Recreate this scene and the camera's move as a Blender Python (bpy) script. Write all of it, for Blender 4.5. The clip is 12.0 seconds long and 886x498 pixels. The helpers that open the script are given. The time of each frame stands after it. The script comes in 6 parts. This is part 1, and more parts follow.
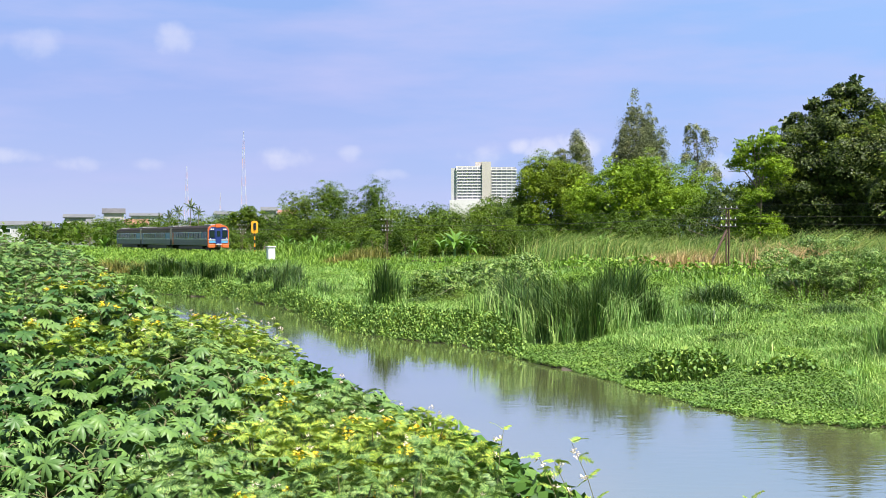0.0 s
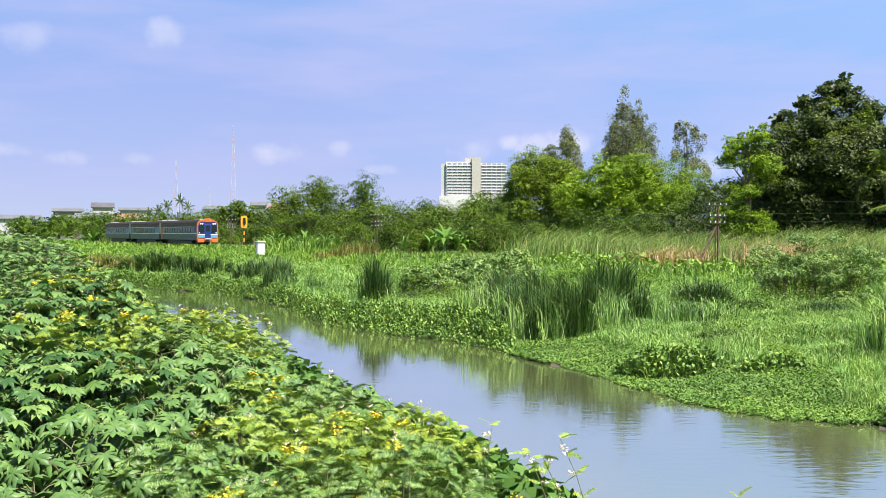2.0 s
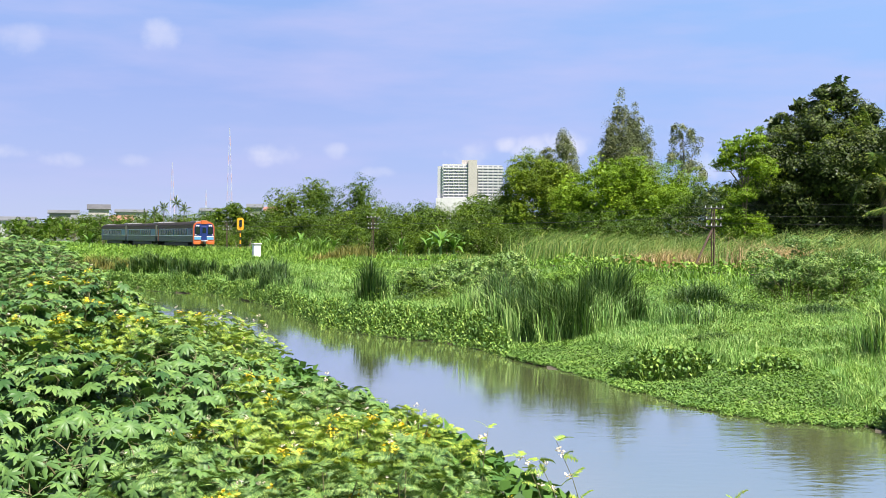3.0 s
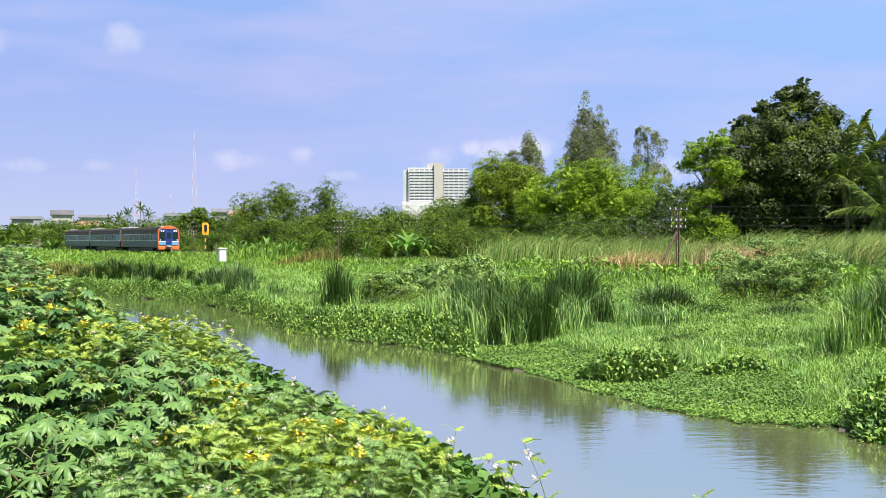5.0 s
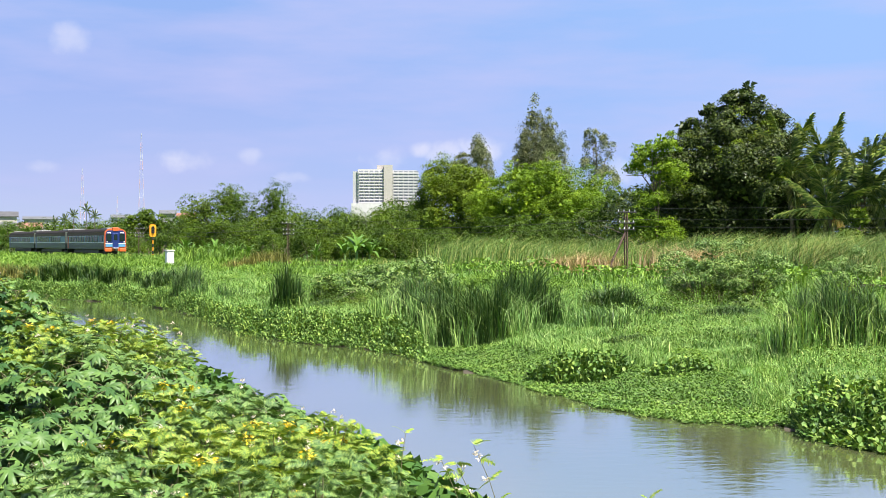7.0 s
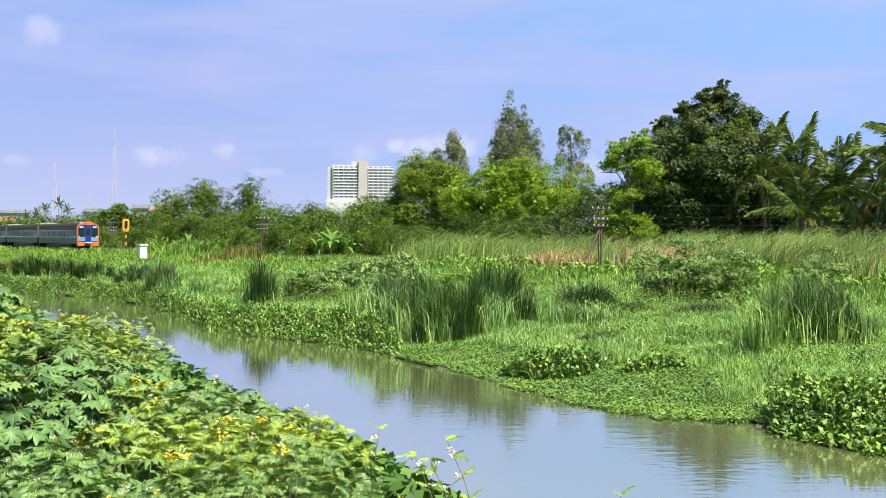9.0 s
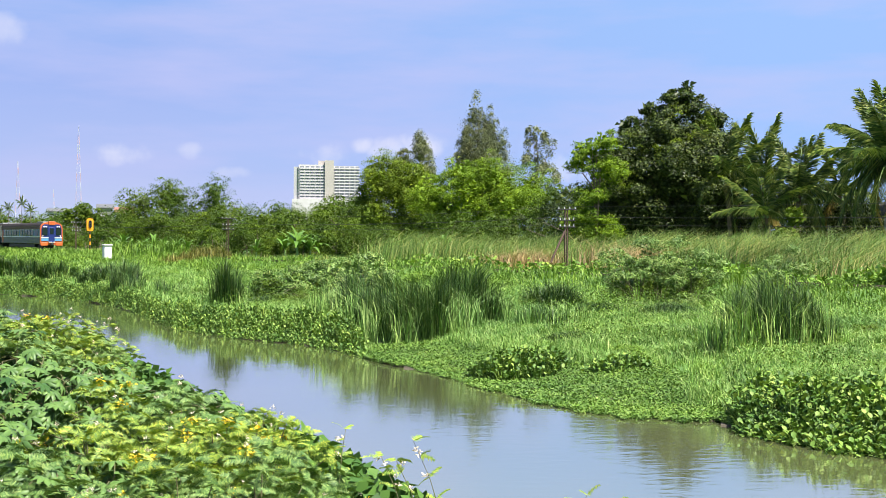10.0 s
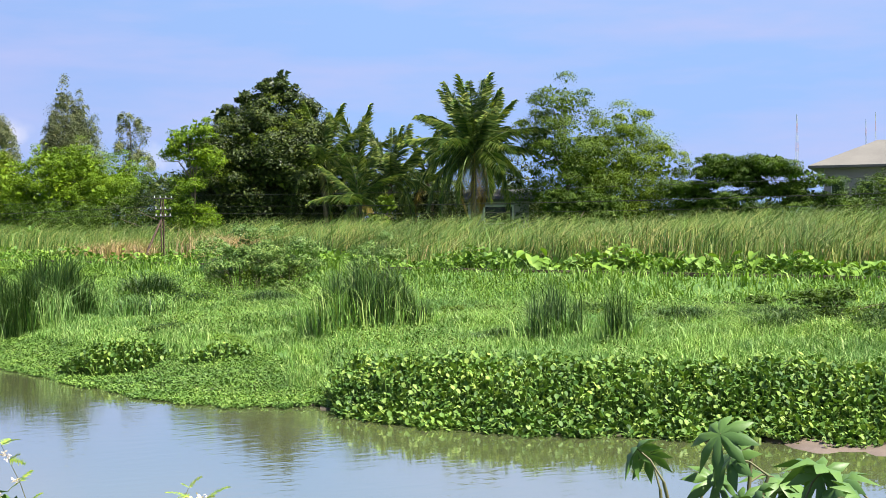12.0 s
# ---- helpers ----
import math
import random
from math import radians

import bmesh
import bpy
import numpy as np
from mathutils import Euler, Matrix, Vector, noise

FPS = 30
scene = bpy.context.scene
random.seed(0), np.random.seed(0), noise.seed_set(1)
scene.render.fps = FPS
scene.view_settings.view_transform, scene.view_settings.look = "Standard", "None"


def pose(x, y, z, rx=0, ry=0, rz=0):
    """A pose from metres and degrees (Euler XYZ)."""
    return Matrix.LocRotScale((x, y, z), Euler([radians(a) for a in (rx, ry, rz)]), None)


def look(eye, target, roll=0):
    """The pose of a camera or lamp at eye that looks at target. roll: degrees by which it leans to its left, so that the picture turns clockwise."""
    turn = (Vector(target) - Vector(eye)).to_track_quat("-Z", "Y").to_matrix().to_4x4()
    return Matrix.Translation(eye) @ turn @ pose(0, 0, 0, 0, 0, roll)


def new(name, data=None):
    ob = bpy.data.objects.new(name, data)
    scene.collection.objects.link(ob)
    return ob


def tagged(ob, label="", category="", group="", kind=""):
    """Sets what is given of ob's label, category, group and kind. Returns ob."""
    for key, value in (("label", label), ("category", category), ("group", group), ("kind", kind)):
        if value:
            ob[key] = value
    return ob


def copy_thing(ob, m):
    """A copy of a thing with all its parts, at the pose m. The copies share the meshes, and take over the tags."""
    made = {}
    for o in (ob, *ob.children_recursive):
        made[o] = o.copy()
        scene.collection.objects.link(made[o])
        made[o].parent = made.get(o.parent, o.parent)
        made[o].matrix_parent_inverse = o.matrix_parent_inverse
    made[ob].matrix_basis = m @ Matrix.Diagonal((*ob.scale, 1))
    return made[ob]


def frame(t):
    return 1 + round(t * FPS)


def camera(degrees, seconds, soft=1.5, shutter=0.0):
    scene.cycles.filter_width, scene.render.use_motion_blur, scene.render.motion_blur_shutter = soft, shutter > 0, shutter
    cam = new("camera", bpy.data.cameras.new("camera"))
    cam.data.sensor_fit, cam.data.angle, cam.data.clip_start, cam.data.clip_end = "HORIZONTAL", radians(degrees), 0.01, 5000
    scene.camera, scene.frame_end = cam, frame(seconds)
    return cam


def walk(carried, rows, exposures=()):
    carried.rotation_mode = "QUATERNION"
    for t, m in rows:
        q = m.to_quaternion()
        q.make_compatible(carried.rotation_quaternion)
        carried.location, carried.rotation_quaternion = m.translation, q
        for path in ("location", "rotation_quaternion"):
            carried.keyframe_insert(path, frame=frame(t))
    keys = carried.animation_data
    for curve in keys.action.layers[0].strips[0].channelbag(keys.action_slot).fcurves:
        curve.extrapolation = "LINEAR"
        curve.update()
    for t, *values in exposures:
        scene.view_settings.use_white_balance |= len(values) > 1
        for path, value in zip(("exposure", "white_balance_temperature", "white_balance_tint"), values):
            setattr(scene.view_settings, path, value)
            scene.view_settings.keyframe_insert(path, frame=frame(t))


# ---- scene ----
# ---- camera: it stands on one spot and pans to its right ----
cam = camera(39.4, 12.0, 0.6)
EYE, TILT, LEAN = 3.0, -0.5, 0.0
ROWS = [
    (0.0, 0.00, 0.00, 0.00),
    (0.5, -0.08, -0.08, 0.05),
    (1.0, -0.21, -0.21, -0.03),
    (1.5, -0.33, -0.25, -0.13),
    (2.0, -0.48, -0.20, -0.24),
    (2.5, -0.55, -0.14, -0.33),
    (3.0, -0.65, -0.09, -0.33),
    (3.2, -0.72, -0.07, -0.31),
    (4.8, -1.90, 0.06, 0.04),
    (5.0, -2.21, 0.07, 0.08),
    (5.5, -2.97, 0.14, 0.13),
    (6.0, -3.67, 0.19, 0.22),
    (6.5, -4.19, 0.19, 0.20),
    (7.0, -4.54, 0.15, 0.11),
    (7.2, -4.65, 0.13, 0.08),
    (8.8, -5.52, -0.02, -0.13),
    (9.0, -5.72, -0.03, -0.16),
    (9.5, -6.28, -0.04, -0.21),
    (10.0, -7.27, -0.02, -0.21),
    (10.5, -8.79, -0.03, -0.15),
    (11.0, -11.49, -0.18, -0.07),
    (11.5, -16.82, -0.38, 0.09),
    (12.0, -25.72, -0.63, 0.70),
]

walk(cam, [(t, pose(0, 0, EYE, TILT, LEAN, 0) @ pose(0, 0, 0, 90 + pitch, roll, yaw)) for t, yaw, pitch, roll in ROWS],
     exposures=((0.0, 1.5), (12.0, 1.5)))

# ---- sky and sun ----
SUN_AZ, SUN_EL = 138.0, 60.0


def aim(az, el):
    """Unit vector at az degrees to the right of +y and el degrees up."""
    a, e = radians(az), radians(el)
    return Vector((math.sin(a) * math.cos(e), math.cos(a) * math.cos(e), math.sin(e)))


def build_world():
    world = bpy.data.worlds.new("sky")
    scene.world = world
    world.use_nodes = True
    nt = world.node_tree
    nt.nodes.clear()
    add, link = nt.nodes.new, nt.links.new
    out = add("ShaderNodeOutputWorld")
    bg = add("ShaderNodeBackground")
    link(bg.outputs[0], out.inputs[0])
    sky = add("ShaderNodeTexSky")
    sky.sky_type, sky.sun_disc = "NISHITA", False
    sky.sun_elevation, sky.sun_rotation = radians(SUN_EL), radians(SUN_AZ)
    sky.air_density, sky.dust_density, sky.ozone_density = 1.0, 0.6, 2.0
    dim = add("ShaderNodeMix")
    dim.data_type, dim.blend_type = "RGBA", "MULTIPLY"
    dim.inputs["Factor"].default_value = 1.0
    link(sky.outputs[0], dim.inputs["A"])
    dim.inputs["B"].default_value = (0.1, 0.1, 0.1, 1)
    coord = add("ShaderNodeTexCoord")
    sep = add("ShaderNodeSeparateXYZ")
    link(coord.outputs["Generated"], sep.inputs[0])
    ramp = add("ShaderNodeValToRGB")
    link(sep.outputs["Z"], ramp.inputs[0])
    els = ramp.color_ramp.elements
    els[0].position, els[0].color = 0.0, (0.58, 0.68, 1.0, 1)
    els[1].position, els[1].color = 1.0, (0.05, 0.13, 0.45, 1)
    for pos, col in ((0.05, (0.45, 0.54, 0.98, 1)), (0.12, (0.375, 0.49, 0.97, 1)), (0.2, (0.32, 0.51, 1.0, 1)), (0.33, (0.46, 0.57, 0.92, 1)), (0.55, (0.2, 0.32, 0.66, 1))):
        e = els.new(pos)
        e.color = col
    mix = add("ShaderNodeMix")
    mix.data_type = "RGBA"
    mix.inputs["Factor"].default_value = 0.8
    link(dim.outputs["Result"], mix.inputs["A"])
    link(ramp.outputs[0], mix.inputs["B"])
    colour = mix.outputs["Result"]
    # the sky is clearer and bluer towards the right
    east = add("ShaderNodeVectorMath")
    east.operation = "DOT_PRODUCT"
    link(coord.outputs["Generated"], east.inputs[0])
    east.inputs[1].default_value = aim(60, 0)
    turn = add("ShaderNodeMapRange")
    turn.inputs["From Min"].default_value, turn.inputs["From Max"].default_value, turn.inputs["To Max"].default_value = 0.4, 0.78, 0.9
    link(east.outputs["Value"], turn.inputs["Value"])
    clear = add("ShaderNodeMix")
    clear.data_type = "RGBA"
    link(turn.outputs[0], clear.inputs["Factor"])
    link(colour, clear.inputs["A"])
    clear.inputs["B"].default_value = (0.36, 0.57, 1.0, 1)
    colour = clear.outputs["Result"]
    # wide thin haze, then the separate puffs
    stretch = add("ShaderNodeMapping")
    stretch.inputs["Scale"].default_value = (3.0, 3.0, 16.0)
    link(coord.outputs["Generated"], stretch.inputs[0])
    wisp = add("ShaderNodeTexNoise")
    wisp.inputs["Scale"].default_value, wisp.inputs["Detail"].default_value, wisp.inputs["Roughness"].default_value = 1.6, 5.0, 0.55
    link(stretch.outputs[0], wisp.inputs["Vector"])
    soft = add("ShaderNodeMapRange")
    soft.inputs["From Min"].default_value, soft.inputs["From Max"].default_value = 0.42, 0.78
    soft.inputs["To Max"].default_value = 0.7
    link(wisp.outputs["Fac"], soft.inputs["Value"])
    haze = add("ShaderNodeMix")
    haze.data_type = "RGBA"
    link(soft.outputs[0], haze.inputs["Factor"])
    link(colour, haze.inputs["A"])
    haze.inputs["B"].default_value = (0.58, 0.60, 0.94, 1)
    colour = haze.outputs["Result"]
    fine = add("ShaderNodeTexNoise")
    fine.inputs["Scale"].default_value, fine.inputs["Detail"].default_value = 34.0, 6.0
    link(coord.outputs["Generated"], fine.inputs["Vector"])
    total = None
    # azimuth, elevation, half width and half height in degrees, strength
    for az, el, w, h, k in ((-6.8, 3.7, 1.4, 0.7, 0.65), (-12.2, 8.9, 0.9, 0.8, 0.4), (1.9, 3.9, 1.2, 0.8, 0.55), (4.6, 4.1, 0.9, 0.55, 0.7),
                            (6.3, 4.3, 1.0, 0.65, 0.75), (12.8, 3.3, 1.5, 0.7, 0.6), (-4.2, 3.9, 0.7, 0.4, 0.4), (-19.0, 3.6, 1.6, 0.4, 0.45),
                            (-16.2, 3.3, 1.4, 0.4, 0.5), (-13.3, 3.3, 1.0, 0.35, 0.4), (-2.2, 2.9, 1.0, 0.3, 0.35), (3.5, 4.3, 0.7, 0.4, 0.6),
                            (-18.0, 8.4, 1.6, 0.7, 0.3)):
        c = aim(az, el)
        side, up = aim(az + 90, 0), aim(az, el + 90)
        off = add("ShaderNodeVectorMath")
        off.operation = "SUBTRACT"
        link(coord.outputs["Generated"], off.inputs[0])
        off.inputs[1].default_value = c
        parts = []
        for axis, half in ((side, w), (up, h)):
            d = add("ShaderNodeVectorMath")
            d.operation = "DOT_PRODUCT"
            link(off.outputs[0], d.inputs[0])
            d.inputs[1].default_value = axis / math.radians(half)
            sq = add("ShaderNodeMath")
            sq.operation = "POWER"
            sq.inputs[1].default_value = 2.0
            link(d.outputs["Value"], sq.inputs[0])
            parts.append(sq)
        s = add("ShaderNodeMath")
        link(parts[0].outputs[0], s.inputs[0]), link(parts[1].outputs[0], s.inputs[1])
        wob = add("ShaderNodeMath")
        wob.operation = "MULTIPLY_ADD"
        link(fine.outputs["Fac"], wob.inputs[0])
        wob.inputs[1].default_value = 4.2
        link(s.outputs[0], wob.inputs[2])
        fall = add("ShaderNodeMapRange")
        fall.interpolation_type = "SMOOTHSTEP"
        fall.inputs["From Min"].default_value, fall.inputs["From Max"].default_value = 1.4, 3.2
        fall.inputs["To Min"].default_value, fall.inputs["To Max"].default_value = k, 0.0
        link(wob.outputs[0], fall.inputs["Value"])
        if total is None:
            total = fall.outputs[0]
        else:
            m = add("ShaderNodeMath")
            m.operation = "MAXIMUM"
            link(total, m.inputs[0]), link(fall.outputs[0], m.inputs[1])
            total = m.outputs[0]
    puff = add("ShaderNodeMix")
    puff.data_type = "RGBA"
    link(total, puff.inputs["Factor"])
    link(colour, puff.inputs["A"])
    puff.inputs["B"].default_value = (0.86, 0.86, 1.0, 1)
    link(puff.outputs["Result"], bg.inputs["Color"])
    bg.inputs["Strength"].default_value = 0.359


build_world()
sun = new("sun", bpy.data.lights.new("sun", "SUN"))
sun.data.energy, sun.data.angle, sun.data.color = 5.0, radians(0.5), (1.0, 0.95, 0.86)
sun.matrix_world = look(aim(SUN_AZ, SUN_EL) * 100, (0, 0, 0))

# ---- materials ----
def shader(name):
    m = bpy.data.materials.new(name)
    m.use_nodes = True
    nt = m.node_tree
    return m, nt, nt.nodes["Principled BSDF"]


def ramp_between(nt, value, stops):
    r = nt.nodes.new("ShaderNodeValToRGB")
    els = r.color_ramp.elements
    els[0].position, els[0].color = stops[0][0], (*stops[0][1], 1)
    els[1].position, els[1].color = stops[-1][0], (*stops[-1][1], 1)
    for pos, col in stops[1:-1]:
        els.new(pos).color = (*col, 1)
    nt.links.new(value, r.inputs[0])
    return r.outputs[0]


def noise_of(nt, scale, detail=4.0, rough=0.55, coord="Object"):
    tc = nt.nodes.new("ShaderNodeTexCoord")
    n = nt.nodes.new("ShaderNodeTexNoise")
    n.inputs["Scale"].default_value, n.inputs["Detail"].default_value, n.inputs["Roughness"].default_value = scale, detail, rough
    nt.links.new(tc.outputs[coord], n.inputs["Vector"])
    return n.outputs["Fac"]


def blend(nt, fac, a, b, kind="MIX"):
    m = nt.nodes.new("ShaderNodeMix")
    m.data_type, m.blend_type = "RGBA", kind
    if isinstance(fac, float):
        m.inputs["Factor"].default_value = fac
    else:
        nt.links.new(fac, m.inputs["Factor"])
    for key, v in (("A", a), ("B", b)):
        if isinstance(v, tuple):
            m.inputs[key].default_value = (*v, 1)
        else:
            nt.links.new(v, m.inputs[key])
    return m.outputs["Result"]


def bumped(nt, bsdf, height, strength, distance):
    b = nt.nodes.new("ShaderNodeBump")
    b.inputs["Strength"].default_value, b.inputs["Distance"].default_value = strength, distance
    nt.links.new(height, b.inputs["Height"])
    nt.links.new(b.outputs[0], bsdf.inputs["Normal"])


def foliage(name, colours, patch=0.4, gloss=0.5, thin=0.35, even=0.0, spec=0.22, mottle=0.17):
    """Leaf material: colour differs leaf by leaf (less so where even is higher) and from patch to patch; light passes through."""
    m, nt, bsdf = shader(name)
    mean = [sum(c[i] for c in colours) / len(colours) for i in range(3)]
    colours = [tuple(c[i] * (1 - even) + mean[i] * even for i in range(3)) for c in colours]
    geo = nt.nodes.new("ShaderNodeNewGeometry")
    n = len(colours)
    leaf = ramp_between(nt, geo.outputs["Random Per Island"], [(i / (n - 1), tuple(0.755 * v for v in c)) for i, c in enumerate(colours)])
    big = ramp_between(nt, noise_of(nt, patch, 3.0), [(0.3, (0.74, 0.74, 0.74)), (0.7, (1.42, 1.2, 1.06))])
    col = blend(nt, 1.0, leaf, big, "MULTIPLY")
    col = blend(nt, 1.0, col, ramp_between(nt, noise_of(nt, patch * 5, 2.0), [(0.3, (1 - mottle, 1 - 0.85 * mottle, 1 - 0.6 * mottle)), (0.7, (1 + mottle, 1 + 0.75 * mottle, 1 - 0.2 * mottle))]), "MULTIPLY")
    nt.links.new(col, bsdf.inputs["Base Color"])
    bsdf.inputs["Roughness"].default_value = gloss
    bsdf.inputs["Specular IOR Level"].default_value = spec
    tr = nt.nodes.new("ShaderNodeBsdfTranslucent")
    nt.links.new(blend(nt, 1.0, col, (1.25, 1.3, 0.5), "MULTIPLY"), tr.inputs["Color"])
    mix = nt.nodes.new("ShaderNodeMixShader")
    mix.inputs[0].default_value = thin * 0.4
    nt.links.new(bsdf.outputs[0], mix.inputs[1]), nt.links.new(tr.outputs[0], mix.inputs[2])
    nt.links.new(mix.outputs[0], nt.nodes["Material Output"].inputs["Surface"])
    return m


def matte(name, c1, c2, scale=3.0, rough=0.8, bump=0.0, metal=0.0, spec=0.4):
    """Plain surface with stains at two scales."""
    m, nt, bsdf = shader(name)
    coarse = noise_of(nt, scale, 5.0)
    fine = noise_of(nt, scale * 14, 4.0)
    col = ramp_between(nt, coarse, [(0.3, c1), (0.7, c2)])
    col = blend(nt, 0.25, col, ramp_between(nt, fine, [(0.3, tuple(v * 0.7 for v in c1)), (0.7, c2)]))
    nt.links.new(col, bsdf.inputs["Base Color"])
    bsdf.inputs["Roughness"].default_value, bsdf.inputs["Metallic"].default_value = rough, metal
    bsdf.inputs["Specular IOR Level"].default_value = spec
    if bump:
        bumped(nt, bsdf, fine, bump, 0.02)
    return m


GRASS = foliage("grass_blades", [(0.069, 0.186, 0.0342), (0.156, 0.344, 0.0808), (0.262, 0.484, 0.142), (0.377, 0.549, 0.214)], 0.25, 0.55, 0.4)
GRASS_BRIGHT = foliage("bright_grass", [(0.088, 0.202, 0.0258), (0.151, 0.308, 0.0432), (0.233, 0.4, 0.0764)], 0.2, 0.55, 0.45)
REED = foliage("reed_blades", [(0.016, 0.05, 0.013), (0.035, 0.10, 0.024), (0.075, 0.165, 0.042), (0.16, 0.26, 0.085)], 0.5, 0.45, 0.3)
TALLGRASS = foliage("tall_grass", [(0.055, 0.14, 0.028), (0.12, 0.25, 0.05), (0.21, 0.345, 0.085), (0.40, 0.44, 0.18)], 0.3, 0.6, 0.4)
DRYGRASS = foliage("dry_grass", [(0.34, 0.28, 0.13), (0.46, 0.35, 0.2), (0.55, 0.43, 0.28), (0.28, 0.32, 0.12)], 0.3, 0.7, 0.35)
HYACINTH = foliage("hyacinth_leaves", [(0.0368, 0.106, 0.019), (0.0865, 0.202, 0.038), (0.152, 0.299, 0.0599), (0.262, 0.405, 0.104)], 0.6, 0.55, 0.3, 0.0, 0.18)
FLOATWEED = foliage("floating_weed", [(0.068, 0.165, 0.027), (0.10, 0.225, 0.038), (0.135, 0.28, 0.052), (0.19, 0.32, 0.08)], 0.5, 0.55, 0.2)
CASTOR = foliage("castor_leaves", [(0.029, 0.092, 0.025), (0.061, 0.155, 0.043), (0.115, 0.235, 0.071), (0.198, 0.338, 0.096)], 0.5, 0.45, 0.3, 0.0, 0.24)
FEATHER = foliage("feathery_leaves", [(0.075, 0.175, 0.033), (0.16, 0.305, 0.05), (0.28, 0.44, 0.07), (0.46, 0.54, 0.095)], 0.9, 0.55, 0.45, 0.15)
FEATHER_DARK = foliage("dark_feathery_leaves", [(0.05, 0.13, 0.035), (0.10, 0.22, 0.06), (0.17, 0.31, 0.09), (0.25, 0.38, 0.12)], 0.7, 0.55, 0.4)
VINE = foliage("vine_leaves", [(0.03, 0.09, 0.02), (0.06, 0.16, 0.03), (0.11, 0.24, 0.05)], 0.6, 0.6, 0.3)
TREE_DARK = foliage("dark_tree_leaves", [(0.012, 0.026, 0.006), (0.024, 0.05, 0.011), (0.05, 0.095, 0.021), (0.14, 0.20, 0.055)], 0.3, 0.45, 0.25, 0.1, 0.2, 0.45)
TREE_MID = foliage("tree_leaves", [(0.0216, 0.0568, 0.0072), (0.0448, 0.101, 0.0117), (0.076, 0.153, 0.0198), (0.132, 0.224, 0.036)], 0.25, 0.5, 0.3, 0.45, 0.12, 0.4)
TREE_BRIGHT = foliage("bright_tree_leaves", [(0.045, 0.12, 0.008), (0.10, 0.215, 0.014), (0.165, 0.31, 0.02), (0.25, 0.40, 0.03)], 0.3, 0.5, 0.35, 0.45, 0.12, 0.4)
TREE_GREY = foliage("grey_green_leaves", [(0.07, 0.10, 0.05), (0.15, 0.20, 0.10), (0.27, 0.32, 0.17)], 0.3, 0.6, 0.3)
TREE_YELLOW = foliage("yellow_green_leaves", [(0.0467, 0.104, 0.0072), (0.0978, 0.184, 0.0126), (0.153, 0.261, 0.0198), (0.238, 0.351, 0.036)], 0.3, 0.5, 0.35, 0.45, 0.12, 0.4)
SHRUB = foliage("shrub_leaves", [(0.0359, 0.0865, 0.0085), (0.0702, 0.143, 0.0145), (0.113, 0.206, 0.0229), (0.183, 0.277, 0.0391)], 0.2, 0.5, 0.33, 0.45, 0.12, 0.4)
MOUND = foliage("pale_weed_leaves", [(0.063, 0.152, 0.0314), (0.119, 0.247, 0.057), (0.196, 0.346, 0.095), (0.287, 0.41, 0.138)], 0.5, 0.45, 0.3)
SEDGE = foliage("olive_sedge", [(0.08, 0.10, 0.02), (0.14, 0.155, 0.035), (0.2, 0.22, 0.05), (0.27, 0.26, 0.08)], 0.5, 0.55, 0.3)
PALM = foliage("palm_leaflets", [(0.03, 0.075, 0.018), (0.065, 0.14, 0.028), (0.145, 0.245, 0.058), (0.32, 0.40, 0.12)], 0.4, 0.38, 0.35, 0.0, 0.4)
PALM_OLD = foliage("yellowing_palm", [(0.28, 0.27, 0.06), (0.38, 0.34, 0.09), (0.3, 0.2, 0.09)], 0.4, 0.5, 0.3)
BANANA = foliage("banana_leaves", [(0.064, 0.17, 0.027), (0.104, 0.238, 0.0405), (0.16, 0.306, 0.072)], 0.4, 0.35, 0.4)
BROADLEAF = foliage("broad_leaves", [(0.086, 0.203, 0.0288), (0.15, 0.31, 0.0432), (0.237, 0.419, 0.0675)], 0.4, 0.55, 0.4)
BARK = matte("bark", (0.09, 0.07, 0.05), (0.2, 0.16, 0.12), 4.0, 0.9, 0.6)
STEM_GREEN = matte("green_stem", (0.10, 0.2, 0.05), (0.18, 0.26, 0.09), 6.0, 0.6)
STEM_RED = matte("reddish_stem", (0.09, 0.07, 0.035), (0.12, 0.13, 0.05), 6.0, 0.6)
YELLOW = foliage("yellow_petals", [(0.75, 0.55, 0.02), (0.85, 0.66, 0.03), (0.9, 0.72, 0.08)], 0.4, 0.6, 0.3)
WHITE_PUFF = foliage("white_flower", [(0.7, 0.68, 0.62), (0.85, 0.82, 0.78)], 0.4, 0.8, 0.3)


def ground_material():
    m, nt, bsdf = shader("earth_and_turf")
    turf = ramp_between(nt, noise_of(nt, 0.35, 6.0), [(0.3, (0.05, 0.11, 0.02)), (0.6, (0.08, 0.17, 0.025)), (0.8, (0.12, 0.2, 0.04))])
    soil = ramp_between(nt, noise_of(nt, 2.5, 6.0), [(0.3, (0.05, 0.042, 0.025)), (0.7, (0.10, 0.083, 0.055))])
    geo = nt.nodes.new("ShaderNodeNewGeometry")
    sep = nt.nodes.new("ShaderNodeSeparateXYZ")
    nt.links.new(geo.outputs["Position"], sep.inputs[0])
    low = nt.nodes.new("ShaderNodeMapRange")
    low.inputs["From Min"].default_value, low.inputs["From Max"].default_value = -0.55, -0.3
    nt.links.new(sep.outputs["Z"], low.inputs["Value"])
    nt.links.new(blend(nt, low.outputs[0], soil, turf), bsdf.inputs["Base Color"])
    bsdf.inputs["Roughness"].default_value = 0.9
    bumped(nt, bsdf, noise_of(nt, 6.0, 6.0), 0.6, 0.1)
    return m


